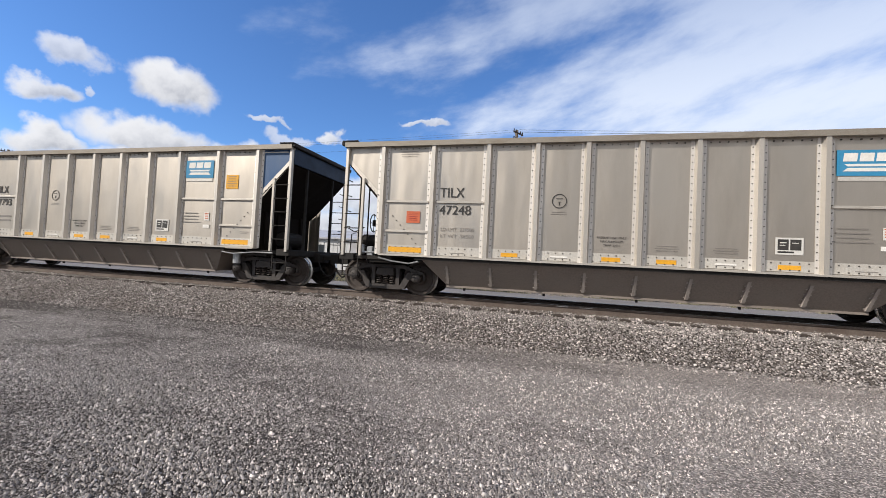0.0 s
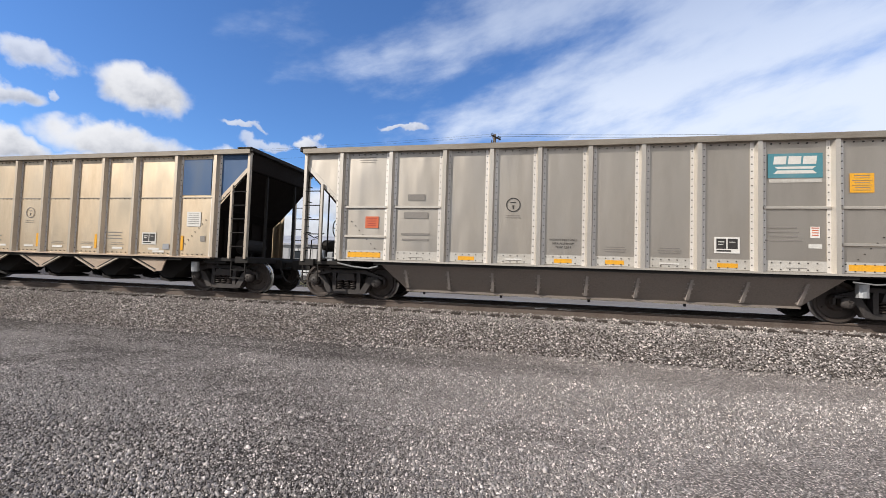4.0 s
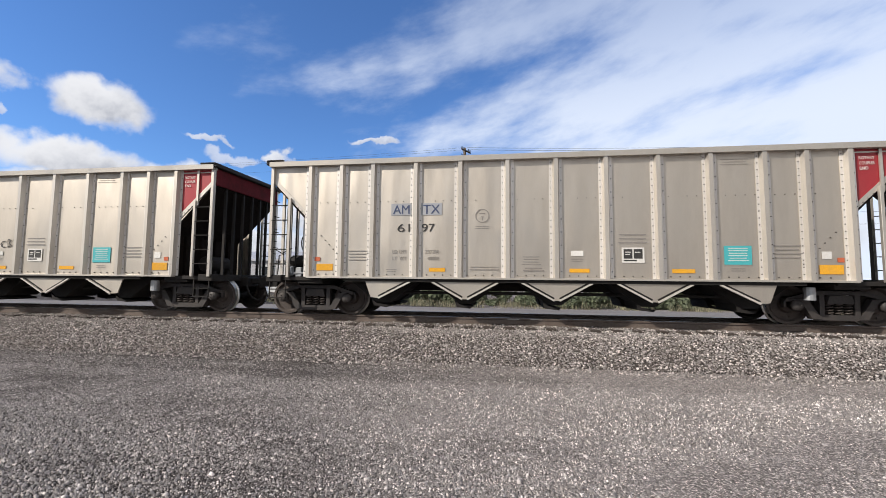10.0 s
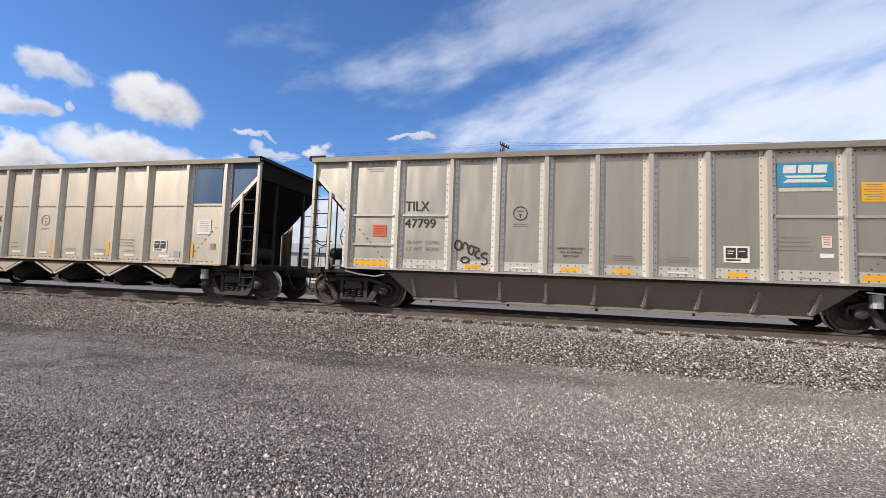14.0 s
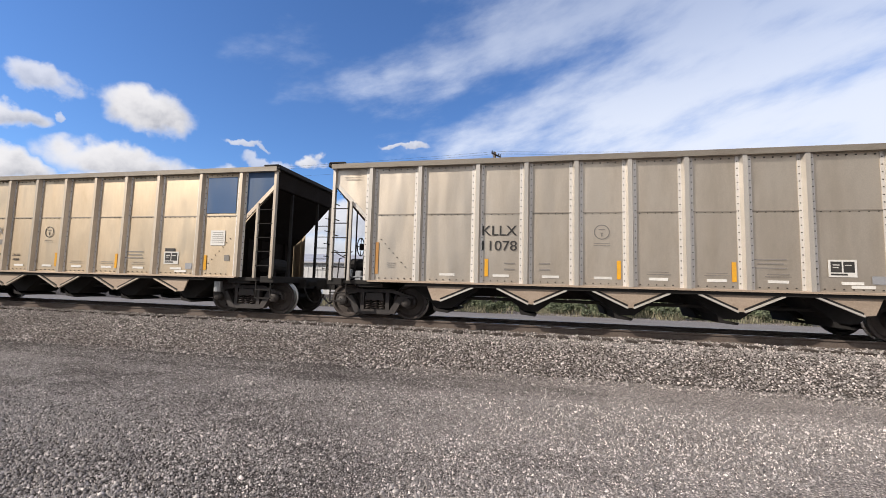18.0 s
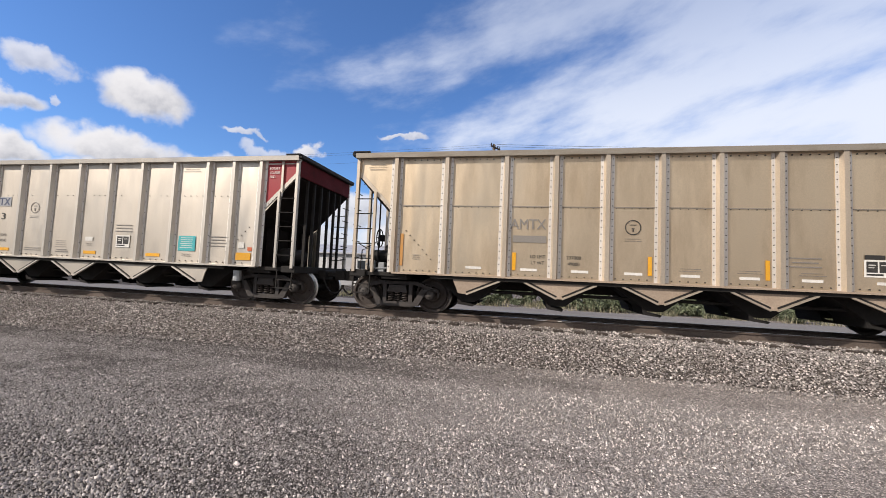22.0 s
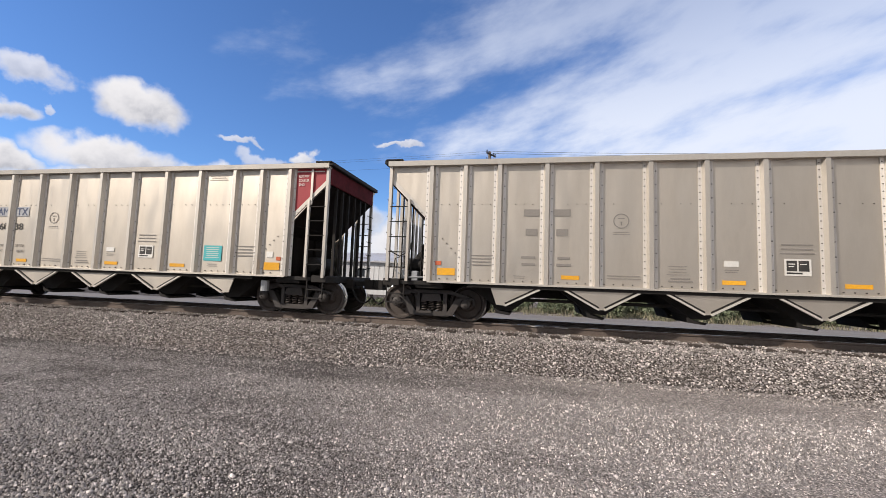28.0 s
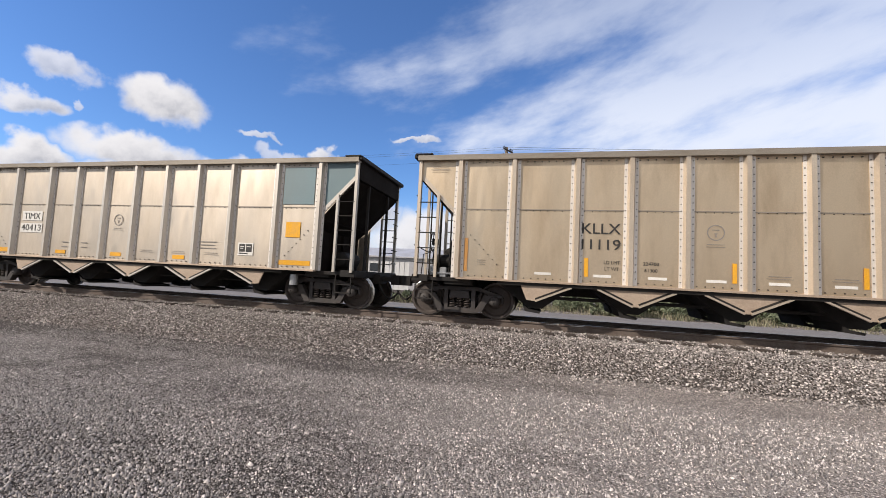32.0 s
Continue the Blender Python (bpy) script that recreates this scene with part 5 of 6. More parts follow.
grass("dry_grass", "dry yellow-green grass along the far verge", 18000, -16, 24, 22.9, 28.5, 0.45, M["drygrass"], 7)
grass("weeds", "low green weeds along the far verge", 10000, -16, 24, 23.2, 30, 0.36, M["leaf"], 8)

# ---- low white warehouse and sheds beyond the road
def warehouse(x0, x1, y0, y1, h, roof, label, doors=2):
    w = thing("warehouse", label, "building", at=(x0, y0, ground_z(y0)))
    L, Dp = x1 - x0, y1 - y0
    for a, b, c, d, nm in ((0, L, 0, 0.25, "wall"), (0, L, Dp - 0.25, Dp, "wall"), (0, 0.25, 0.25, Dp - 0.25, "wall"), (L - 0.25, L, 0.25, Dp - 0.25, "wall")):
        s = Shape().box(a, b, c, d, 0, h)
        if nm == "wall" and d - c < 0.3 and c == 0:
            k = 0.4
            while k < L - 0.3:
                s.box(k, k + 0.06, -0.04, 0.0, 0.1, h - 0.1)
                k += 0.6
        part("wall", s, M["shed"], w)
    rf = Shape().prism([(-0.4, h), (Dp / 2, h + roof), (Dp + 0.4, h), (Dp + 0.4, h + 0.15), (Dp / 2, h + roof + 0.15), (-0.4, h + 0.15)], "x", -0.4, L + 0.4)
    part("roof", rf, M["shedroof"], w)
    for k in range(doors):
        xx = L * (k + 0.5) / doors
        dr = part("door", Shape().box(xx - 1.6, xx + 1.6, -0.08, -0.045, 0.02, min(3.2, h - 0.4), 0.01), M["shedroof"], w)
        wd = part("window", Shape().box(xx + 2.2, xx + 3.4, -0.07, -0.045, h - 1.6, h - 0.7), M["glass"], w)
    return w


warehouse(-34, -8.5, 44, 58, 3.6, 1.4, "long low white warehouse with grey metal roof", 3)
warehouse(-62, -40, 40, 54, 4.2, 1.2, "pale metal-clad shed with shallow grey roof", 2)
warehouse(-7.2, -4.6, 52, 60, 3.0, 0.6, "small pale storage shed beside the yard", 1)

# ---------------------------------------------------------------- the train
SKINS = {
    "tub_blue": dict(sheet=M["alum_a"], plate=M["alum_a"], rib=M["rib_bright"], sill=M["rib_bright"], end=M["endblue"], post=M["steel"], corner=M["blue"], corner_label="dark blue corner panel", end_label="dark blue end band"),
    "later_tub": dict(sheet=M["alum_b"], plate=M["alum_b"], rib=M["rib_bright"], sill=M["rib_bright"], end=M["endblue"], post=M["steel"], corner=M["blue"], corner_label="dark blue corner panel", end_label="dark blue end band"),
    "tub_green": dict(sheet=M["alum_a"], plate=M["alum_a"], rib=M["rib_bright"], sill=M["rib_bright"], end=M["green"], post=M["steel"], corner=M["green"], corner_label="bright green corner panel", end_label="bright green end band"),
    "narrow": dict(sheet=M["alum_b"], plate=M["alum_b"], rib=M["rib_bright"], sill=M["rib_bright"], end=M["endred"], post=M["steel"], corner=M["red"], corner_label="dark red corner panel", end_label="dark red end band"),
    "tan": dict(sheet=M["alum_c"], plate=M["plate_brown"], rib=M["tan_rib"], sill=M["plate_brown"], end=M["slope"], post=M["steel"], corner=M["blue"], corner_label="dark blue corner panel", end_label="dark steel end band, shade in its colour"),
    "silver": dict(sheet=M["alum_e"], plate=M["plate_brown"], rib=M["rib_bright"], sill=M["plate_brown"], end=M["slope"], post=M["steel"], corner=M["blue"], corner_label="dark blue corner panel", end_label="dark steel end band, shade in its colour"),
    "pale": dict(sheet=M["alum_e"], plate=M["plate_brown"], rib=M["rib_bright"], sill=M["plate_brown"], end=M["slope"], post=M["steel"], corner=M["tealgrey"], corner_label="grey-teal corner panel", end_label="dark steel end band, shade in its colour"),
    "grey": dict(sheet=M["alum_d"], plate=M["alum_d"], rib=M["alum_d"], sill=M["chord"], end=M["slope"], post=M["steel"], corner=M["tealgrey"], corner_label="grey-teal corner panel", end_label="dark steel end band, shade in its colour"),
}
LOOKS = {
    "tub_blue": ("tub", "coal_gondola", "weathered grey aluminium coal gondola with blue corner panel"),
    "later_tub": ("later_tub", "coal_gondola", "riveted grey aluminium coal gondola with blue corner panel"),
    "tub_green": ("tub", "coal_gondola", "weathered grey aluminium coal gondola with green corner panel"),
    "narrow": ("narrow", "coal_hopper", "pale aluminium coal hopper with dark red corner panel"),
    "tan": ("tan", "coal_hopper", "dusty tan aluminium coal hopper with dark blue panels"),
    "silver": ("tan", "coal_hopper", "dull silver aluminium coal hopper with dark blue panels"),
    "pale": ("tan", "coal_hopper", "dull silver aluminium coal hopper with grey-teal panel"),
    "grey": ("tan", "coal_hopper", "dusty grey aluminium coal hopper with grey-teal panel"),
}
# look, reporting mark, number, load limit, light weight
TRAIN = [
    ("tub_blue", "TILX", "47248", "227500", "58500"),
    ("tub_blue", "TILX", "47793", "", ""),
    ("tan", "AMTX", "10069", "237000", "49000"),
    ("tub_green", "TILX", "47348", "", ""),
    ("tub_blue", "", "", "", ""),
    ("tan", "", "", "", ""),
    ("tub_green", "TILX", "47289", "227700", "58300"),
    ("narrow", "AMTX", "6046", "237000", "49000"),
    ("tub_blue", "TILX", "47759", "", ""),
    ("narrow", "AMTX", "6014", "237000", "49000"),
    ("narrow", "AMTX", "6197", "237200", "48800"),
    ("narrow", "AMTX", "6001", "237100", "48900"),
    ("later_tub", "TILX", "50544", "", ""),
    ("later_tub", "TILX", "50602", "", ""),
    ("tub_blue", "TILX", "47799", "235700", "50300"),
    ("silver", "KLLX", "11070", "", ""),
    ("narrow", "", "", "", ""),
    ("narrow", "AMTX", "6141", "237100", "48900"),
    ("silver", "KLLX", "11078", "", ""),
    ("tan", "AMTX", "", "236700", "49300"),
    ("later_tub", "TILX", "50569", "236500", "49500"),
    ("tan", "AMTX", "10199", "236800", "49200"),
    ("tan", "AMTX", "", "237000", "49000"),
    ("narrow", "AMTX", "6013", "237100", "48900"),
    ("narrow", "AMTX", "6148", "236900", "49100"),
    ("grey", "TIMX", "40316", "237500", "48500"),
    ("tub_blue", "TILX", "47848", "235700", "50300"),
    ("tub_blue", "TILX", "47770", "", ""),
    ("narrow", "", "", "", ""),
    ("narrow", "AMTX", "6038", "237500", "48500"),
    ("narrow", "AMTX", "6179", "237400", "48600"),
    ("narrow", "AMTX", "6200", "237200", "48800"),
    ("tan", "KLLX", "11119", "224700", "61300"),
    ("pale", "TIMX", "40413", "", ""),
]
FADED_SIGN = {4, 26, 27}
WORN = {2, 19, 22}       # cars whose lettering has faded


def mark_tub(car, mark_text, number, lim, wt, k):
    r = RIBS[car["bay"]]
    later = car["bay"] == "later_tub"
    rise = 0.19 if later else 0.0
    for i in (0, 1, 8, 9):
        a, b = r[i], r[i + 1]
        m = Shape().box(-(b - a) / 2 + 0.09, (b - a) / 2 - 0.09, -0.035, 0.016, -0.03, 0.03, 0.008)
        key = ("rail", round(b - a, 2))
        if key not in FLAT:
            FLAT[key] = m.mesh("cross_rail", M["rib_bright"])
        under("cross_rail", FLAT[key], car, (at_rib((a + b) / 2), SKIN_Y, 2.61 if later else 2.42))
        if i in (0, 9):
            under("cross_rail", FLAT[key], car, (at_rib((a + b) / 2), SKIN_Y, 1.52 if later else 1.66))
    for i, (a, b) in enumerate(zip(r, r[1:])):
        if not later:
            flat_mark(car, "base_band", (a + b) / 2, LOWZ["tub"] + 0.125, b - a - 0.30, 0.22, M["dustwhite"])
        elif 2 <= i <= 7:
            key = ("seam_rivets", round(b - a, 2))
            if key not in FLAT:
                q = Shape()
                for j in range(6):
                    xx = -(b - a) / 2 + 0.22 + (b - a - 0.44) * j / 5
                    q.box(xx - 0.011, xx + 0.011, -0.010, 0.016, -0.011, 0.011)
                FLAT[key] = q.mesh("seam_rivets", M["rivet"])
            under("seam_rivets", FLAT[key], car, (at_rib((a + b) / 2), SKIN_Y, up(2.60)))
        if i in (0, 9):
            flat_mark(car, "reflector", (a + b) / 2, LOWZ["tub"] + 0.12, b - a - 0.45, 0.13, M["yellow"], 0.004)
        elif i in (2, 4, 5, 7):
            flat_mark(car, "reflector", (a + b) / 2, LOWZ["tub"] + 0.10, 0.40, 0.095, M["yellow"], 0.004)
        else:
            bars(car, (BAYS["tub"][i] + BAYS["tub"][i + 1]) / 2, LOWZ["tub"] + 0.06, 0.4, 1, lift=0.004)
    if mark_text:
        words(car, mark_text, 2.99, 2.48 + rise, 0.24, M["black"], width=0.62)
        words(car, number, 3.08, 2.06 + rise, 0.23, M["black"], width=0.80)
    else:
        bars(car, 3.16, 2.6, 0.6, 1, h=0.2)
        bars(car, 3.16, 2.16, 0.75, 1, h=0.2)
    if lim:
        words(car, "LD LMT  " + lim, 3.16, 1.66, 0.085, M["inkgrey"], "load_lettering", 0.85)
        words(car, "LT WT  " + wt, 3.16, 1.50, 0.085, M["inkgrey"], "load_lettering", 0.85)
    else:
        bars(car, 3.16, 1.70, 0.85, 2, 0.14, 0.06)
    p = mark(car, "orange_placard", 2.02, 1.98 + rise * 0.7, 0.36, 0.30, M["orange"], 0.001)
    bars(car, 2.02, 2.08 + rise * 0.7, 0.28, 5, 0.045, 0.012, M["red"], 0.006)
    emblem(car, 5.55, 2.42, mat="black")
    for q, line in enumerate(("RADIANT HEAT ONLY", "MAX ALUMINUM", "TEMP 220 F")):
        words(car, line, 6.72, 1.60 - 0.085 * q, 0.05, M["black"], "heat_notice", (0.62, 0.48, 0.36)[q])
    for x in (7.85, 8.98):
        bars(car, x, 1.48, 0.55, 3, 0.05, 0.014)
    for x in (5.58, 8.98):
        mark(car, "white_strip", x, LOWZ["tub"] + 0.08, 0.40, 0.045, M["white"], 0.005)
    bars(car, 1.85, 3.62, 0.5, 3, 0.06, 0.012)
    placard(car, 10.10, 1.58, k in (12, 13))
    owner_sign(car, 11.36, 3.23, M["fadedblue"] if k in FADED_SIGN else M["skyblue"])
    bars(car, 11.15, 1.95, 0.7, 4, 0.09, 0.03)
    mark(car, "red_white_label", 11.72, 1.86, 0.17, 0.24, M["white"], 0.001)
    bars(car, 11.72, 1.95, 0.15, 4, 0.05, 0.025, M["orange"], 0.005, "label_stripes")
    mark(car, "white_label", 11.72, 1.58, 0.24, 0.09, M["white"], 0.001)
    y = mark(car, "yellow_placard", 12.52, 2.86, 0.42, 0.40, M["yellow"], 0.001)
    bars(car, 12.52, 3.01, 0.36, 7, 0.05, 0.014, lift=0.006)
    bars(car, 13.0, 1.46, 0.3, 2, 0.05, 0.012)


def mark_narrow(car, mark_text, number, lim, wt, k):
    m = M["inkblue"]
    if mark_text:
        for txt, x in ((mark_text[:2], 3.53), (mark_text[2:], 4.30)):
            mark(car, "paint_patch", x, 2.63, 0.52, 0.30, M["patch"])
            words(car, txt, x, 2.52, 0.22, m, width=0.42, lift=0.006)
        words(car, number[:2], 3.60, 2.08, 0.20, M["black"], width=0.32)
        words(car, number[2:], 4.22, 2.08, 0.20, M["black"], width=0.32)
    else:
        for z, w in ((2.63, 0.42), (2.18, 0.32)):
            bars(car, 3.56, z, w, 1, h=0.2)
            bars(car, 4.26, z, w, 1, h=0.2)
    if lim:
        words(car, "LD LMT", 3.50, 1.56, 0.085, M["inkgrey"], "load_lettering", 0.36)
        words(car, "LT  WT", 3.50, 1.40, 0.085, M["inkgrey"], "load_lettering", 0.36)
        words(car, lim, 4.32, 1.56, 0.085, M["inkgrey"], "load_lettering", 0.34)
        words(car, wt, 4.35, 1.40, 0.085, M["inkgrey"], "load_lettering", 0.28)
    else:
        bars(car, 3.5, 1.6, 0.36, 2, 0.16, 0.07)
        bars(car, 4.3, 1.6, 0.34, 2, 0.16, 0.07)
    low = LOWZ["narrow"]
    mark(car, "reflector", 1.52, low + 0.20, 0.44, 0.17, M["yellow"])
    mark(car, "red_label", 1.32, low + 0.40, 0.15, 0.10, M["orange"])
    bars(car, 2.4, 1.62, 0.55, 4, 0.075, 0.02)
    bars(car, 3.3, 1.17, 0.3, 2, 0.05, 0.012)
    emblem(car, 5.55, 2.45)
    for x, w in ((4.45, 0.4), (7.80, 0.45), (10.05, 0.48)):
        mark(car, "reflector", x, low + 0.15, w, 0.09, M["yellow"])
    bars(car, 5.6, 1.24, 0.75, 2, 0.06, 0.016)
    bars(car, 6.7, 1.48, 0.45, 4, 0.06, 0.012)
    bars(car, 6.75, 1.22, 0.55, 2, 0.06, 0.03)
    mark(car, "white_label", 7.75, 1.56, 0.28, 0.12, M["white"], 0.001)
    bars(car, 7.75, 1.43, 0.3, 2, 0.05, 0.012)
    bars(car, 8.98, 1.98, 0.75, 3, 0.09, 0.03)
    placard(car, 8.98, 1.53)
    p = mark(car, "teal_placard", 11.18, 1.52, 0.56, 0.42, M["teal"], 0.001)
    bars(car, 11.18, 1.67, 0.46, 6, 0.055, 0.016, M["white"], 0.006)
    bars(car, 11.18, 1.23, 0.35, 2, 0.05, 0.012)
    bars(car, 12.18, 1.72, 0.62, 4, 0.085, 0.03)
    mark(car, "reflector", 13.03, low + 0.20, 0.46, 0.20, M["yellow"])
    mark(car, "white_label", 12.95, low + 0.50, 0.19, 0.16, M["white"])
    mark(car, "red_label", 13.22, low + 0.40, 0.13, 0.10, M["orange"])
    bars(car, 11.18, 3.63, 0.6, 3, 0.06, 0.012)
    for q, t in enumerate(("ROTARY", "COUPLER", "END")):
        words(car, t, 13.82 - (0.06 if q == 2 else 0), 3.54 - 0.11 * q, 0.065, M["white"], "end_lettering", 0.30 if q < 2 else 0.16)
    part("corner_divider", Shape().box(at_rib(14.02), at_rib(14.08), SKIN_Y - 0.03, SKIN_Y, 2.9, TOPZ["narrow"] - 0.15), M["rib_bright"], car)


def mark_tan(car, mark_text, number, lim, wt, k):
    low = LOWZ["tan"]
    grey = TRAIN[k][0] in ("grey", "pale")
    bx = 3.18 if grey else 4.45
    if grey:
        mark(car, "paint_patch", bx, 2.25, 0.86, 0.30, M["white"])
        mark(car, "paint_patch", bx, 1.87, 0.94, 0.30, M["white"])
    if mark_text:
        words(car, mark_text, bx - (0.0 if grey else 0.04), 2.10 if not grey else 2.15, 0.235 if not grey else 0.20, M["black"] if k not in WORN else M["inkgrey"], width=0.82 if not grey else 0.70, lift=0.006)
    if number:
        words(car, number, bx - (0.0 if grey else 0.04), 1.75 if not grey else 1.78, 0.235 if not grey else 0.20, M["black"] if k not in WORN else M["inkgrey"], width=0.82 if not grey else 0.84, lift=0.006)
    else:
        bars(car, bx, 1.87, 0.78, 1, h=0.2)
    if lim:
        words(car, "LD LMT", 4.55 + 0.1, 1.44, 0.075, M["black"], "load_lettering", 0.34)
        words(car, "LT WT", 4.55 + 0.1, 1.30, 0.075, M["black"], "load_lettering", 0.30)
        words(car, lim, 5.45, 1.44, 0.075, M["black"], "load_lettering", 0.32)
        words(car, wt, 5.45, 1.30, 0.075, M["black"], "load_lettering", 0.26)
    else:
        bars(car, 4.65, 1.46, 0.32, 2, 0.14, 0.035)
        bars(car, 5.45, 1.46, 0.32, 2, 0.14, 0.035)
    emblem(car, 6.70, 2.18, mat="black" if mark_text == "AMTX" else "inkgrey")
    r = RIBS["tan"]
    for a, b in zip(r, r[1:]):
        key = ("seam", round(b - a, 2))
        if key not in FLAT:
            w = b - a - 0.29
            FLAT[key] = Shape().box(-w / 2, w / 2, -0.006, 0.014, -0.012, 0.012).mesh("seam_strip", M["chord"])
        under("seam_strip", FLAT[key], car, (at_rib((a + b) / 2), SKIN_Y, up(2.62)))
    if grey:
        mark(car, "reflector", 1.82, low + 0.13, 0.95, 0.14, M["yellow"])
        for x in (4.5, 6.7, 9.0):
            mark(car, "reflector", x, low + 0.14, 0.42, 0.11, M["yellow"])
        if TRAIN[k][0] == "pale":
            mark(car, "yellow_placard", 12.62, 2.02, 0.44, 0.42, M["yellow"], 0.001)
        else:
            mark(car, "white_label", 12.75, 1.9, 0.42, 0.40, M["white"], 0.001)
        mark(car, "reflector", 12.72, low + 0.13, 0.95, 0.13, M["yellow"])
    else:
        for x in (4.11, 7.05, 9.31, 12.32):
            mark(car, "yellow_strip", x, low + 0.33, 0.085, 0.42, M["yellow"])
        mark(car, "yellow_strip", 1.40, low + 0.52, 0.085, 0.80, M["amber"])
        for a, b in zip(BAYS["tan"][1:-2], BAYS["tan"][2:-1]):
            mark(car, "white_strip", (a + b) / 2, low + 0.15, 0.38, 0.06, M["white"])
        s = mark(car, "notice_sheet", 12.68, 2.02, 0.46, 0.42, M["white"], 0.001)
        bars(car, 12.68, 2.17, 0.38, 6, 0.055, 0.012, lift=0.006)
        mark(car, "pale_blue_label", 11.80, low + 0.22, 0.22, 0.16, M["patch"], 0.001)
        mark(car, "grey_patch", 13.0, 1.48, 0.16, 0.16, M["inkgrey"])
        mark(car, "white_strip", 11.55, low + 0.08, 0.40, 0.06, M["white"])
    bars(car, 1.78, 1.42, 0.22, 3, 0.05, 0.014)
    placard(car, 11.22, 1.47, not grey and k % 3 == 1)
    bars(car, 9.98, 1.62, 0.6, 3, 0.09, 0.03)
    bars(car, 0.62, 3.64, 0.55, 3, 0.06, 0.012)
    mark(car, "top_panel", 12.72, 3.19, 0.94, 1.02, M["tealgrey"] if grey else M["blue"], label="dark painted upper panel")
    for q in range(3):
        bars(car, 7.85 + 1.13 * q, low + 0.30, 0.5, 2, 0.05, 0.012)


first_of = {}
CARS = []
for k, (look_key, mk, num, lim, wt) in enumerate(TRAIN):
    kind, nm, label = LOOKS[look_key]
    if look_key not in first_of:
        car = car_template(kind, SKINS[look_key], nm, label)
        if sum(q[0] == look_key for q in TRAIN) > 1:
            first_of[look_key] = copy_thing(car, Matrix())
    elif k == max(i for i, q in enumerate(TRAIN) if q[0] == look_key):
        car = first_of[look_key]
    else:
        car = copy_thing(first_of[look_key], Matrix())
    car["bay"] = kind
    CARS.append(car)
for k, car in enumerate(CARS):
    look_key, mk, num, lim, wt = TRAIN[k]
    {"tub": mark_tub, "later_tub": mark_tub, "narrow": mark_narrow, "tan": mark_tan}[LOOKS[look_key][0]](car, mk, num, lim, wt, k)
    if num:
        tagged(car, LOOKS[look_key][2] + ", lettered " + mk)


def fill(car, x, z, top, mat, name="graffiti_fill", lift=0.003, step=0.04):
    """A painted patch from the sill up to an uneven upper edge, laid over sheets and ribs in narrow strips."""
    s = Shape()
    xs, zs = [p[0] for p in top], [p[1] for p in top]
    n = int((xs[-1] - xs[0]) / step)
    for i in range(n):
        a = xs[0] + i * step
        h = float(np.interp(a + step / 2, xs, zs))
        near = min(abs(a + step / 2 + along(car, x) + HALF - d) for d in RIBS[car["bay"]])
        d = FACE - SHEET if near < 0.085 else 0.014 if near < 0.16 else 0.0
        if h > 0.02:
            s.box(a, a + step, -d - 0.003, -d, 0, h)
    return tagged(under(name, s.mesh(name, mat), car, (along(car, x), SKIN_Y - lift, up(z))), kind="stuff")


def arc(cx, cz, rx, rz, a0, a1, n=12):
    return [(cx + rx * math.cos(radians(a0 + (a1 - a0) * k / n)), cz + rz * math.sin(radians(a0 + (a1 - a0) * k / n))) for k in range(n + 1)]


# violet scrawl on the first narrow-ribbed hopper
spray(CARS[7], 5.4, 1.02, [
    [(0.02, 0.77), (0.38, 0.83), (0.79, 0.86), (1.11, 0.89), (1.16, 0.77), (0.97, 0.59), (0.79, 0.48)],
    [(-0.05, 0.68), (0.11, 0.46), (0.25, 0.23)],
    [(0.13, 0.32), (0.25, 0.09)],
    [(1.16, 0.77), (1.43, 0.96), (1.52, 1.02), (1.79, 0.98), (1.97, 1.00)],
    [(1.43, 1.00), (1.70, 0.82), (1.93, 0.68), (2.16, 0.55), (2.34, 0.39)],
    [(0.88, 0.43), (1.16, 0.41), (1.25, 0.46)],
    [(2.07, 0.77), (2.43, 0.86), (2.79, 0.89)],
    [(2.66, 0.86), (2.70, 0.59), (2.66, 0.41)],
    [(3.0, 0.55), (3.3, 0.62), (3.35, 0.3)], [(3.5, 0.75), (4.1, 0.85)],
    [(3.7, 0.5), (4.2, 0.55), (4.75, 0.65), (5.2, 0.15)], [(4.3, 0.35), (4.6, 0.30)]], 0.035, M["violetspray"], label="violet spray scrawl")
# pale block letters and a dark tag on the next one
for x0, strokes in (
    (2.12, [[(0.0, 0.80), (0.32, 0.0), (0.62, 0.82)]]),
    (2.98, [[(0.05, 0.42), (0.62, 0.46)], arc(0.36, 0.44, 0.34, 0.40, 5, 325, 16)]),
    (3.86, [[(0.0, 0.0), (0.04, 0.82), (0.50, 0.05), (0.56, 0.85)]]),
    (4.62, [arc(0.32, 0.42, 0.30, 0.40, 40, 350, 16), [(0.35, 0.36), (0.64, 0.36), (0.64, 0.1)]]),
    (5.42, [[(0.05, 0.42), (0.70, 0.46)], arc(0.40, 0.44, 0.36, 0.40, 5, 325, 16)]),
):
    spray(CARS[9], x0, 1.06, strokes, 0.088, M["whitespray"], label="pale block spray letter")
spray(CARS[9], 0.30, 3.28, [[(0.0, 0.25), (0.3, 0.28)], [(0.12, 0.05), (0.16, 0.36)], [(0.2, 0.02), (0.32, 0.34), (0.36, 0.05)], [(0.44, 0.3), (0.40, 0.12), (0.55, 0.18), (0.5, 0.02)], [(0.6, 0.0), (0.62, 0.32), (0.74, 0.22), (0.64, 0.14), (0.8, -0.04)]], 0.014, M["black"], label="black spray tag")
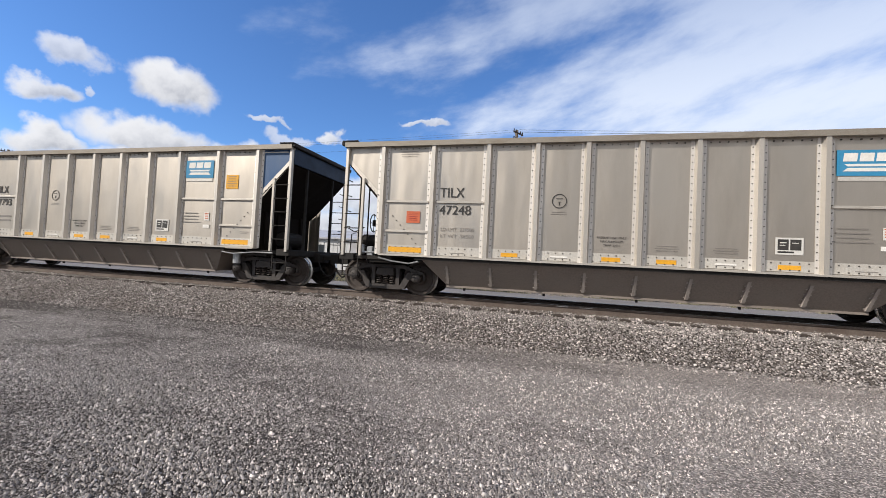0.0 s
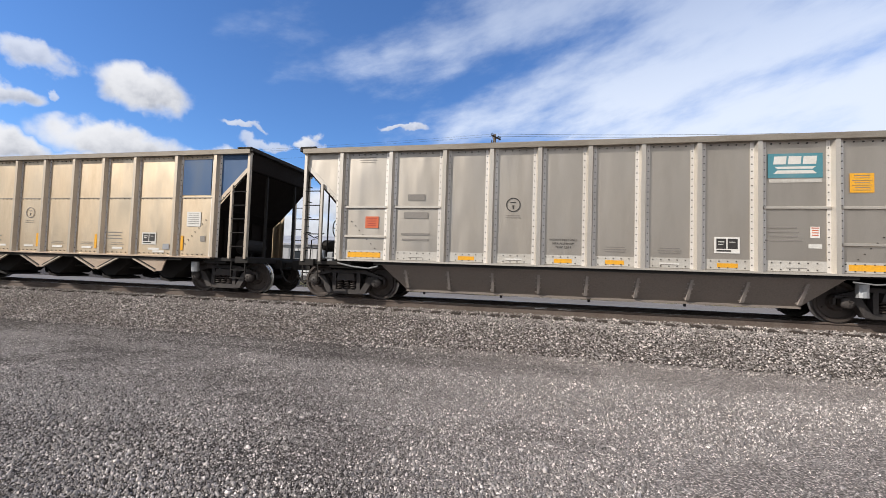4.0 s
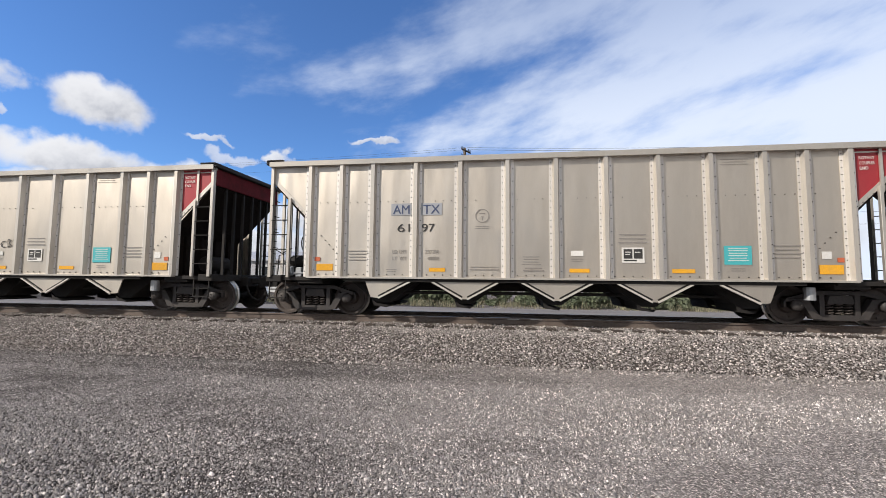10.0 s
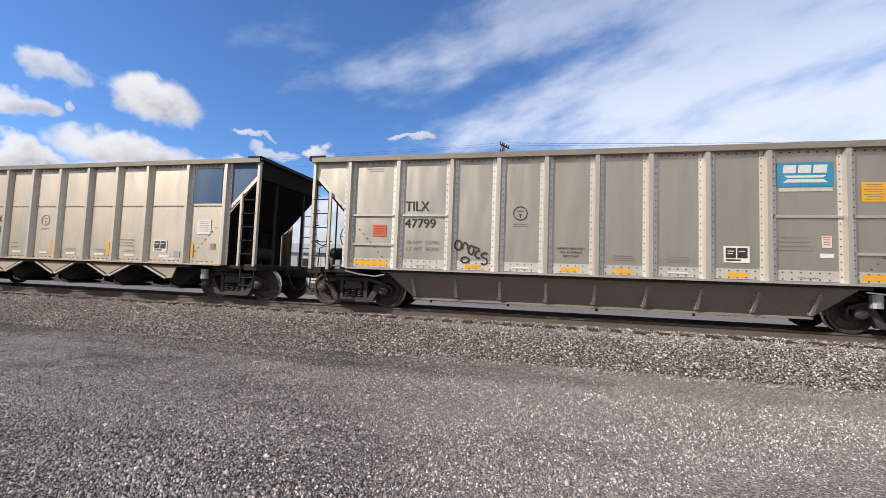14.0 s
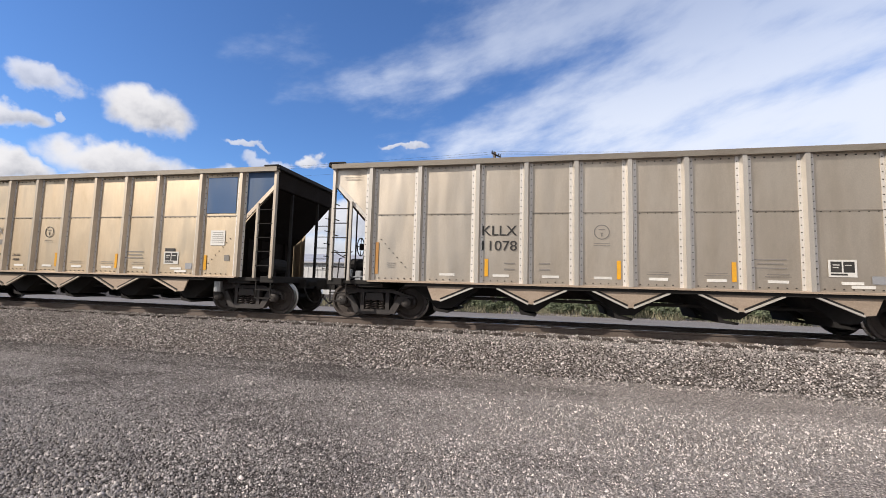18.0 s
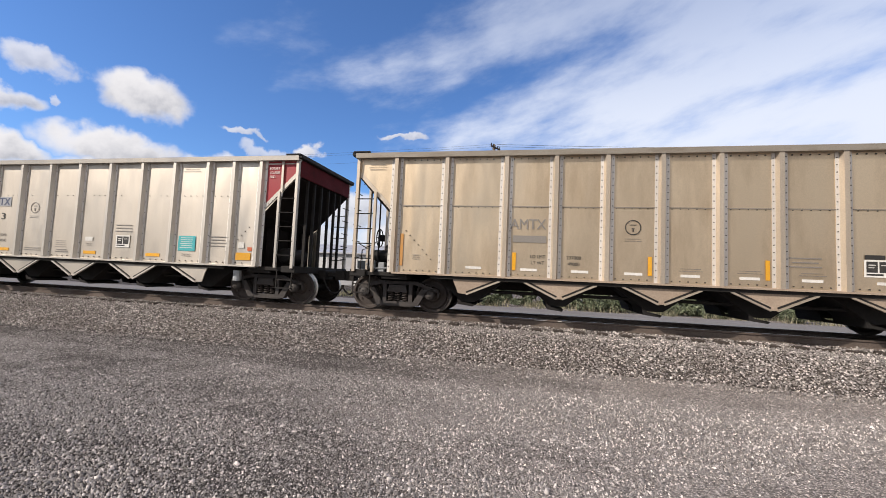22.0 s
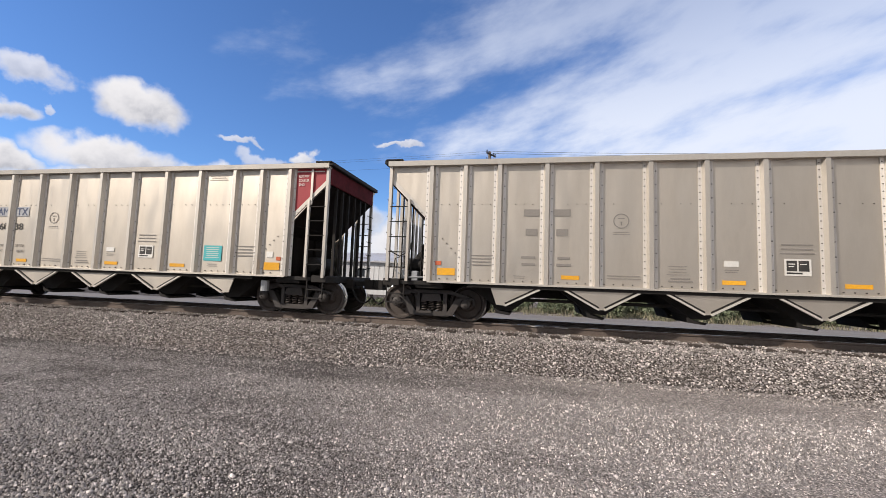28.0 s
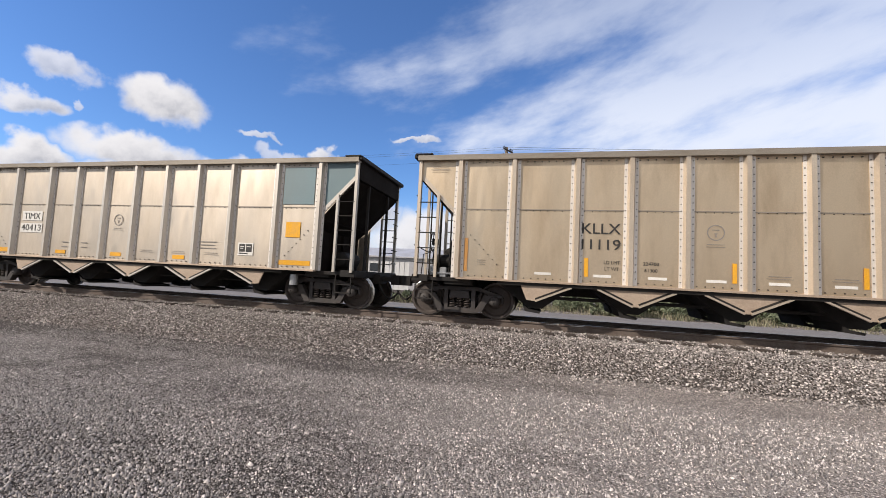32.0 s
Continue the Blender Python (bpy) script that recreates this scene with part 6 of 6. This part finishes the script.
for x0, w in ((3.48, 0.40), (4.30, 0.40)):
    mark(CARS[9], "white_sticker", x0, 1.50, w, 0.27, M["white"], 0.012)
    for z0, line in ((1.53, "LD LMT" if x0 < 4 else "237000"), (1.40, "LT WT" if x0 < 4 else "49000")):
        words(CARS[9], line, x0, z0, 0.085, M["black"], "load_lettering", 0.33 if len(line) > 5 else 0.27, 0.017)
# outlined bubble letters
spray(CARS[11], 4.5, 1.02, [
    [(0.07, 0.78), (0.04, 0.58), (0.02, 0.38), (0.05, 0.19), (0.14, 0.06), (0.27, -0.01)],
    [(0.07, 0.77), (0.27, 0.83), (0.54, 0.89), (0.60, 0.85), (0.61, 0.71)],
    [(0.61, 0.71), (0.32, 0.60), (0.32, 0.54), (0.60, 0.58)],
    [(0.60, 0.49), (0.38, 0.42), (0.41, 0.34), (0.59, 0.42), (0.77, 0.44), (0.87, 0.38), (0.88, 0.24), (0.85, 0.10), (0.82, 0.01)],
    [(0.61, 0.71), (0.61, 0.94), (0.70, 0.92), (0.82, 0.85), (0.96, 0.90), (1.04, 0.67), (1.18, 0.40), (1.36, 0.08), (1.39, 0.01)],
    [(0.99, 0.51), (0.96, 0.38), (0.99, 0.34), (1.04, 0.38), (0.99, 0.51)],
    [(0.99, 0.33), (0.99, 0.19), (0.93, 0.06), (0.86, 0.00)],
    [(1.02, 0.28), (1.11, 0.10), (1.13, 0.01)],
    [(1.15, 0.76), (1.20, 0.85), (1.36, 0.89), (1.54, 0.90), (1.69, 0.85), (1.74, 0.74), (1.69, 0.62)],
    [(1.15, 0.76), (1.15, 0.62), (1.22, 0.49), (1.38, 0.35), (1.45, 0.24), (1.44, 0.12), (1.38, 0.04)],
    [(1.39, 0.62), (1.49, 0.69), (1.63, 0.62), (1.58, 0.56), (1.45, 0.53), (1.39, 0.62)],
    [(1.49, 0.35), (1.58, 0.42), (1.69, 0.40), (1.74, 0.28), (1.72, 0.13), (1.63, 0.01)],
    [(1.74, 0.96), (1.90, 0.96), (1.92, 1.01), (2.10, 1.07), (2.17, 0.96), (2.35, 0.83), (2.39, 0.74), (2.34, 0.62), (2.53, 0.56), (2.71, 0.40), (2.76, 0.24), (2.71, 0.10), (2.60, 0.01), (2.40, 0.12), (2.31, 0.15), (2.26, 0.26), (2.17, 0.44)],
    [(2.02, 0.78), (2.12, 0.65), (2.10, 0.60), (2.03, 0.62), (2.02, 0.78)],
    [(2.18, 0.44), (2.35, 0.38), (2.39, 0.33), (2.31, 0.22)],
    [(1.79, 0.85), (1.85, 0.67), (1.92, 0.60), (2.01, 0.49), (2.06, 0.33), (2.06, 0.08), (1.99, 0.01)],
    [(1.74, 0.94), (1.81, 0.80)],
    [(0.14, 0.06), (0.32, -0.02), (0.99, 0.00), (1.72, -0.02), (2.08, 0.00)]], 0.019, M["ink"], label="dark outlined spray letters")
spray(CARS[11], 6.95, 1.78, [[(0.0, 0.2), (0.12, 0.22)], [(0.02, 0.08), (0.02, 0.2)], [(0.02, 0.12), (0.1, 0.13)], [(0.14, 0.02), (0.15, 0.2), (0.22, 0.15), (0.15, 0.1), (0.24, 0.0)]], 0.01, M["black"])
spray(CARS[11], 7.50, 1.72, [[(0.0, 0.14), (0.03, 0.2)], [(0.1, 0.02), (0.11, 0.2), (0.26, 0.12), (0.1, 0.02)], arc(0.40, 0.1, 0.09, 0.09, 60, 300, 8), [(0.55, 0.02), (0.52, 0.26), (0.66, 0.2), (0.56, 0.13), (0.68, 0.06), (0.52, 0.02)], [(0.74, 0.2), (0.78, 0.26)]], 0.012, M["black"])
# small looped tags on a tub car and a tan hopper
spray(CARS[14], 3.98, 1.28, [arc(0.10, 0.38, 0.08, 0.12, 0, 360), arc(0.27, 0.33, 0.07, 0.11, 200, -20), arc(0.42, 0.27, 0.07, 0.11, 0, 360), [(0.5, 0.35), (0.62, 0.3)], arc(0.60, 0.16, 0.07, 0.09, 60, 300), arc(0.76, 0.14, 0.08, 0.06, 40, 240), arc(0.74, 0.0, 0.09, 0.08, 90, -130), arc(0.28, 0.02, 0.1, 0.07, 0, 360)], 0.02, M["black"], label="small black looped spray tag")
spray(CARS[15], 2.75, 1.22, [[(0.0, 0.2), (0.2, 0.26)], [(0.08, 0.05), (0.1, 0.24)], arc(0.22, 0.2, 0.05, 0.06, 0, 360), [(0.3, 0.12), (0.34, 0.26), (0.4, 0.14), (0.45, 0.28)], arc(0.2, 0.02, 0.06, 0.08, 0, 360)], 0.012, M["inkgrey"])
# worn paint on one blue plate
wear = random.Random(11)
flakes = []
for _ in range(110):
    fx, fz = wear.uniform(0.0, 0.84), 0.9 * wear.random() ** 0.6
    flakes.append([(fx, fz), (fx + wear.uniform(-0.09, 0.09), fz + wear.uniform(-0.05, 0.05))])
spray(CARS[22], 12.30, 2.76, flakes, 0.016, M["dustwhite"], "worn_paint")
spray(CARS[21], 1.35, 1.05, [[(0.15, 0.42), (0.25, 0.3), (0.2, 0.2)], [(0.3, 0.2), (0.5, 0.1), (0.8, 0.06)], [(0.25, 0.12), (0.6, 0.02)]], 0.05, M["whitespray"])
# faint blue scrawl on the first tan hopper
spray(CARS[2], 2.7, 1.35, [[(0.0, 0.1), (0.3, 0.3), (0.5, 0.0), (0.7, 0.25)]], 0.03, M["paleblue"])
spray(CARS[2], 7.5, 1.25, [arc(0.3, 0.2, 0.2, 0.22, 30, 330), [(0.7, 0.4), (0.75, 0.0)], [(0.65, 0.2), (1.0, 0.22)], arc(1.5, 0.2, 0.25, 0.25, 120, -160)], 0.02, M["paleblue"])
# black piece with white outline
fill(CARS[25], 6.30, 0.98, [(0.0, 0.45), (0.05, 0.72), (0.2, 0.80), (0.38, 0.74), (0.46, 0.66), (0.55, 0.78), (0.72, 0.76), (1.4, 0.72), (1.46, 0.80), (2.02, 0.72), (2.0, 0.50), (2.15, 0.36), (2.24, 0.2), (2.28, 0.0)], M["black"])
spray(CARS[25], 6.30, 0.98, [
    arc(0.22, 0.60, 0.20, 0.21, 0, 360, 16), arc(0.18, 0.18, 0.16, 0.20, 20, 200), arc(0.52, 0.18, 0.17, 0.21, 160, -60), arc(0.60, 0.55, 0.15, 0.22, 150, 20),
    [(0.72, 0.78), (0.98, 0.30), (1.06, 0.22)], [(0.72, 0.78), (1.40, 0.74), (1.72, 0.02)], [(1.12, 0.62), (1.06, 0.40), (1.25, 0.36), (1.42, 0.52)], [(0.78, 0.02), (0.92, 0.26), (1.05, 0.10), (0.98, 0.04)],
    [(1.42, 0.80), (2.02, 0.74), (1.96, 0.50), (1.62, 0.48), (1.78, 0.18)], [(1.96, 0.50), (2.22, 0.34), (2.28, 0.02)], [(1.65, 0.58), (1.70, 0.72), (1.78, 0.60), (1.88, 0.70)],
    [(1.75, 0.2), (1.85, 0.42), (1.98, 0.22), (1.78, 0.22)], [(0.0, 0.45), (0.03, 0.03), (0.5, -0.01), (1.2, 0.0), (2.28, 0.0)]], 0.017, M["white"], lift=0.007, label="white outline of a black spray piece")
spray(CARS[25], 8.66, 1.42, [[(0.10, 0.18), (0.14, 0.16)], [(0.15, 0.12), (0.15, 0.02)]], 0.11, M["black"])
spray(CARS[25], 8.66, 1.42, [arc(0.12, 0.16, 0.15, 0.16, 250, -30) + [(0.16, -0.14), (0.08, 0.0)]], 0.015, M["white"], lift=0.007)
spray(CARS[25], 9.85, 1.20, [arc(0.15, 0.32, 0.12, 0.12, 150, -60), [(0.22, 0.22), (0.05, 0.02), (0.3, 0.05)], arc(0.48, 0.30, 0.12, 0.12, 150, -60), [(0.55, 0.2), (0.38, 0.02), (0.65, 0.05)]], 0.022, M["black"])
# white and blue pieces on the last tub car
spray(CARS[27], 3.98, 1.12, [arc(0.25, 0.35, 0.22, 0.34, 0, 360, 14), [(0.35, 0.6), (0.7, 0.78), (0.62, 0.45), (0.5, 0.0)], arc(0.80, 0.25, 0.22, 0.26, 160, -120)], 0.03, M["whitespray"], label="white outlined spray letters")
mark(CARS[27], "grey_patch", 5.62, 1.86, 0.80, 0.30, M["inkgrey"])
fill(CARS[27], 7.40, 1.10, [(0.0, 0.3), (0.15, 0.62), (0.35, 0.80), (0.5, 0.55), (0.8, 0.7), (1.05, 0.75), (1.3, 0.35), (1.55, 0.1)], M["bluespray"])
spray(CARS[27], 7.40, 1.10, [arc(0.3, 0.58, 0.16, 0.18, 0, 360), [(0.1, 0.1), (0.5, 0.4), (0.9, 0.2), (1.1, 0.6)]], 0.03, M["patch"], lift=0.007)


# ---------------------------------------------------------------- what moves
# place of the train: seconds, metres run by the rear corner of the first car
RUN = [
    (0, -5.40),
    (1, 10.69),
    (2, 26.55),
    (3, 42.64),
    (6, 91.12),
    (7, 107.27),
    (8, 123.43),
    (9, 139.59),
    (10, 155.83),
    (11, 171.75),
    (12, 188.21),
    (13, 204.47),
    (14, 220.46),
    (17, 269.79),
    (18, 286.10),
    (19, 302.42),
    (20, 318.73),
    (21, 335.11),
    (22, 351.54),
    (23, 367.62),
    (24, 383.94),
    (25, 400.65),
    (26, 416.80),
    (29, 466.02),
    (30, 482.31),
    (31, 498.61),
    (32, 514.67),
]


def run_at(t):
    """Metres run, smooth between the rows."""
    ts, ss = [r[0] for r in RUN], [r[1] for r in RUN]
    slope = np.gradient(ss, ts)
    i = min(max(int(np.searchsorted(ts, t, side="right")) - 1, 0), len(ts) - 2)
    h = ts[i + 1] - ts[i]
    u = (t - ts[i]) / h
    return (2 * u**3 - 3 * u**2 + 1) * ss[i] + (u**3 - 2 * u**2 + u) * h * slope[i] + (3 * u**2 - 2 * u**3) * ss[i + 1] + (u**3 - u**2) * h * slope[i + 1]


def motions():
    for k, car in enumerate(CARS):
        walk(car, [(t, pose(run_at(t) - PITCH * k + HALF, TRACK_Y, RAIL_Z)) for t in np.arange(0, 32.01, 0.5)])
    # the wheels roll without slipping; alike wheelsets share one set of keys
    steps = [n / FPS for n in range(0, 32 * FPS + 1)]
    shared = []
    for k, car in enumerate(CARS):
        sets = sorted((o for o in car.children if o.name.split(".")[0] == "wheelset"), key=lambda o: o.location.x)
        if not shared:
            for ws in sets:
                x = ws.location.x
                walk(ws, [(t, pose(x, 0, WHEEL_R, 0, math.degrees(run_at(t) / WHEEL_R) % 360.0, 0)) for t in steps])
            shared = [(ws.animation_data.action, ws.animation_data.action_slot) for ws in sets]
            continue
        for ws, (act, slot) in zip(sets, shared):
            ws.rotation_mode = "QUATERNION"
            ws.animation_data_create()
            ws.animation_data.action = act
            ws.animation_data.action_slot = slot


motions()
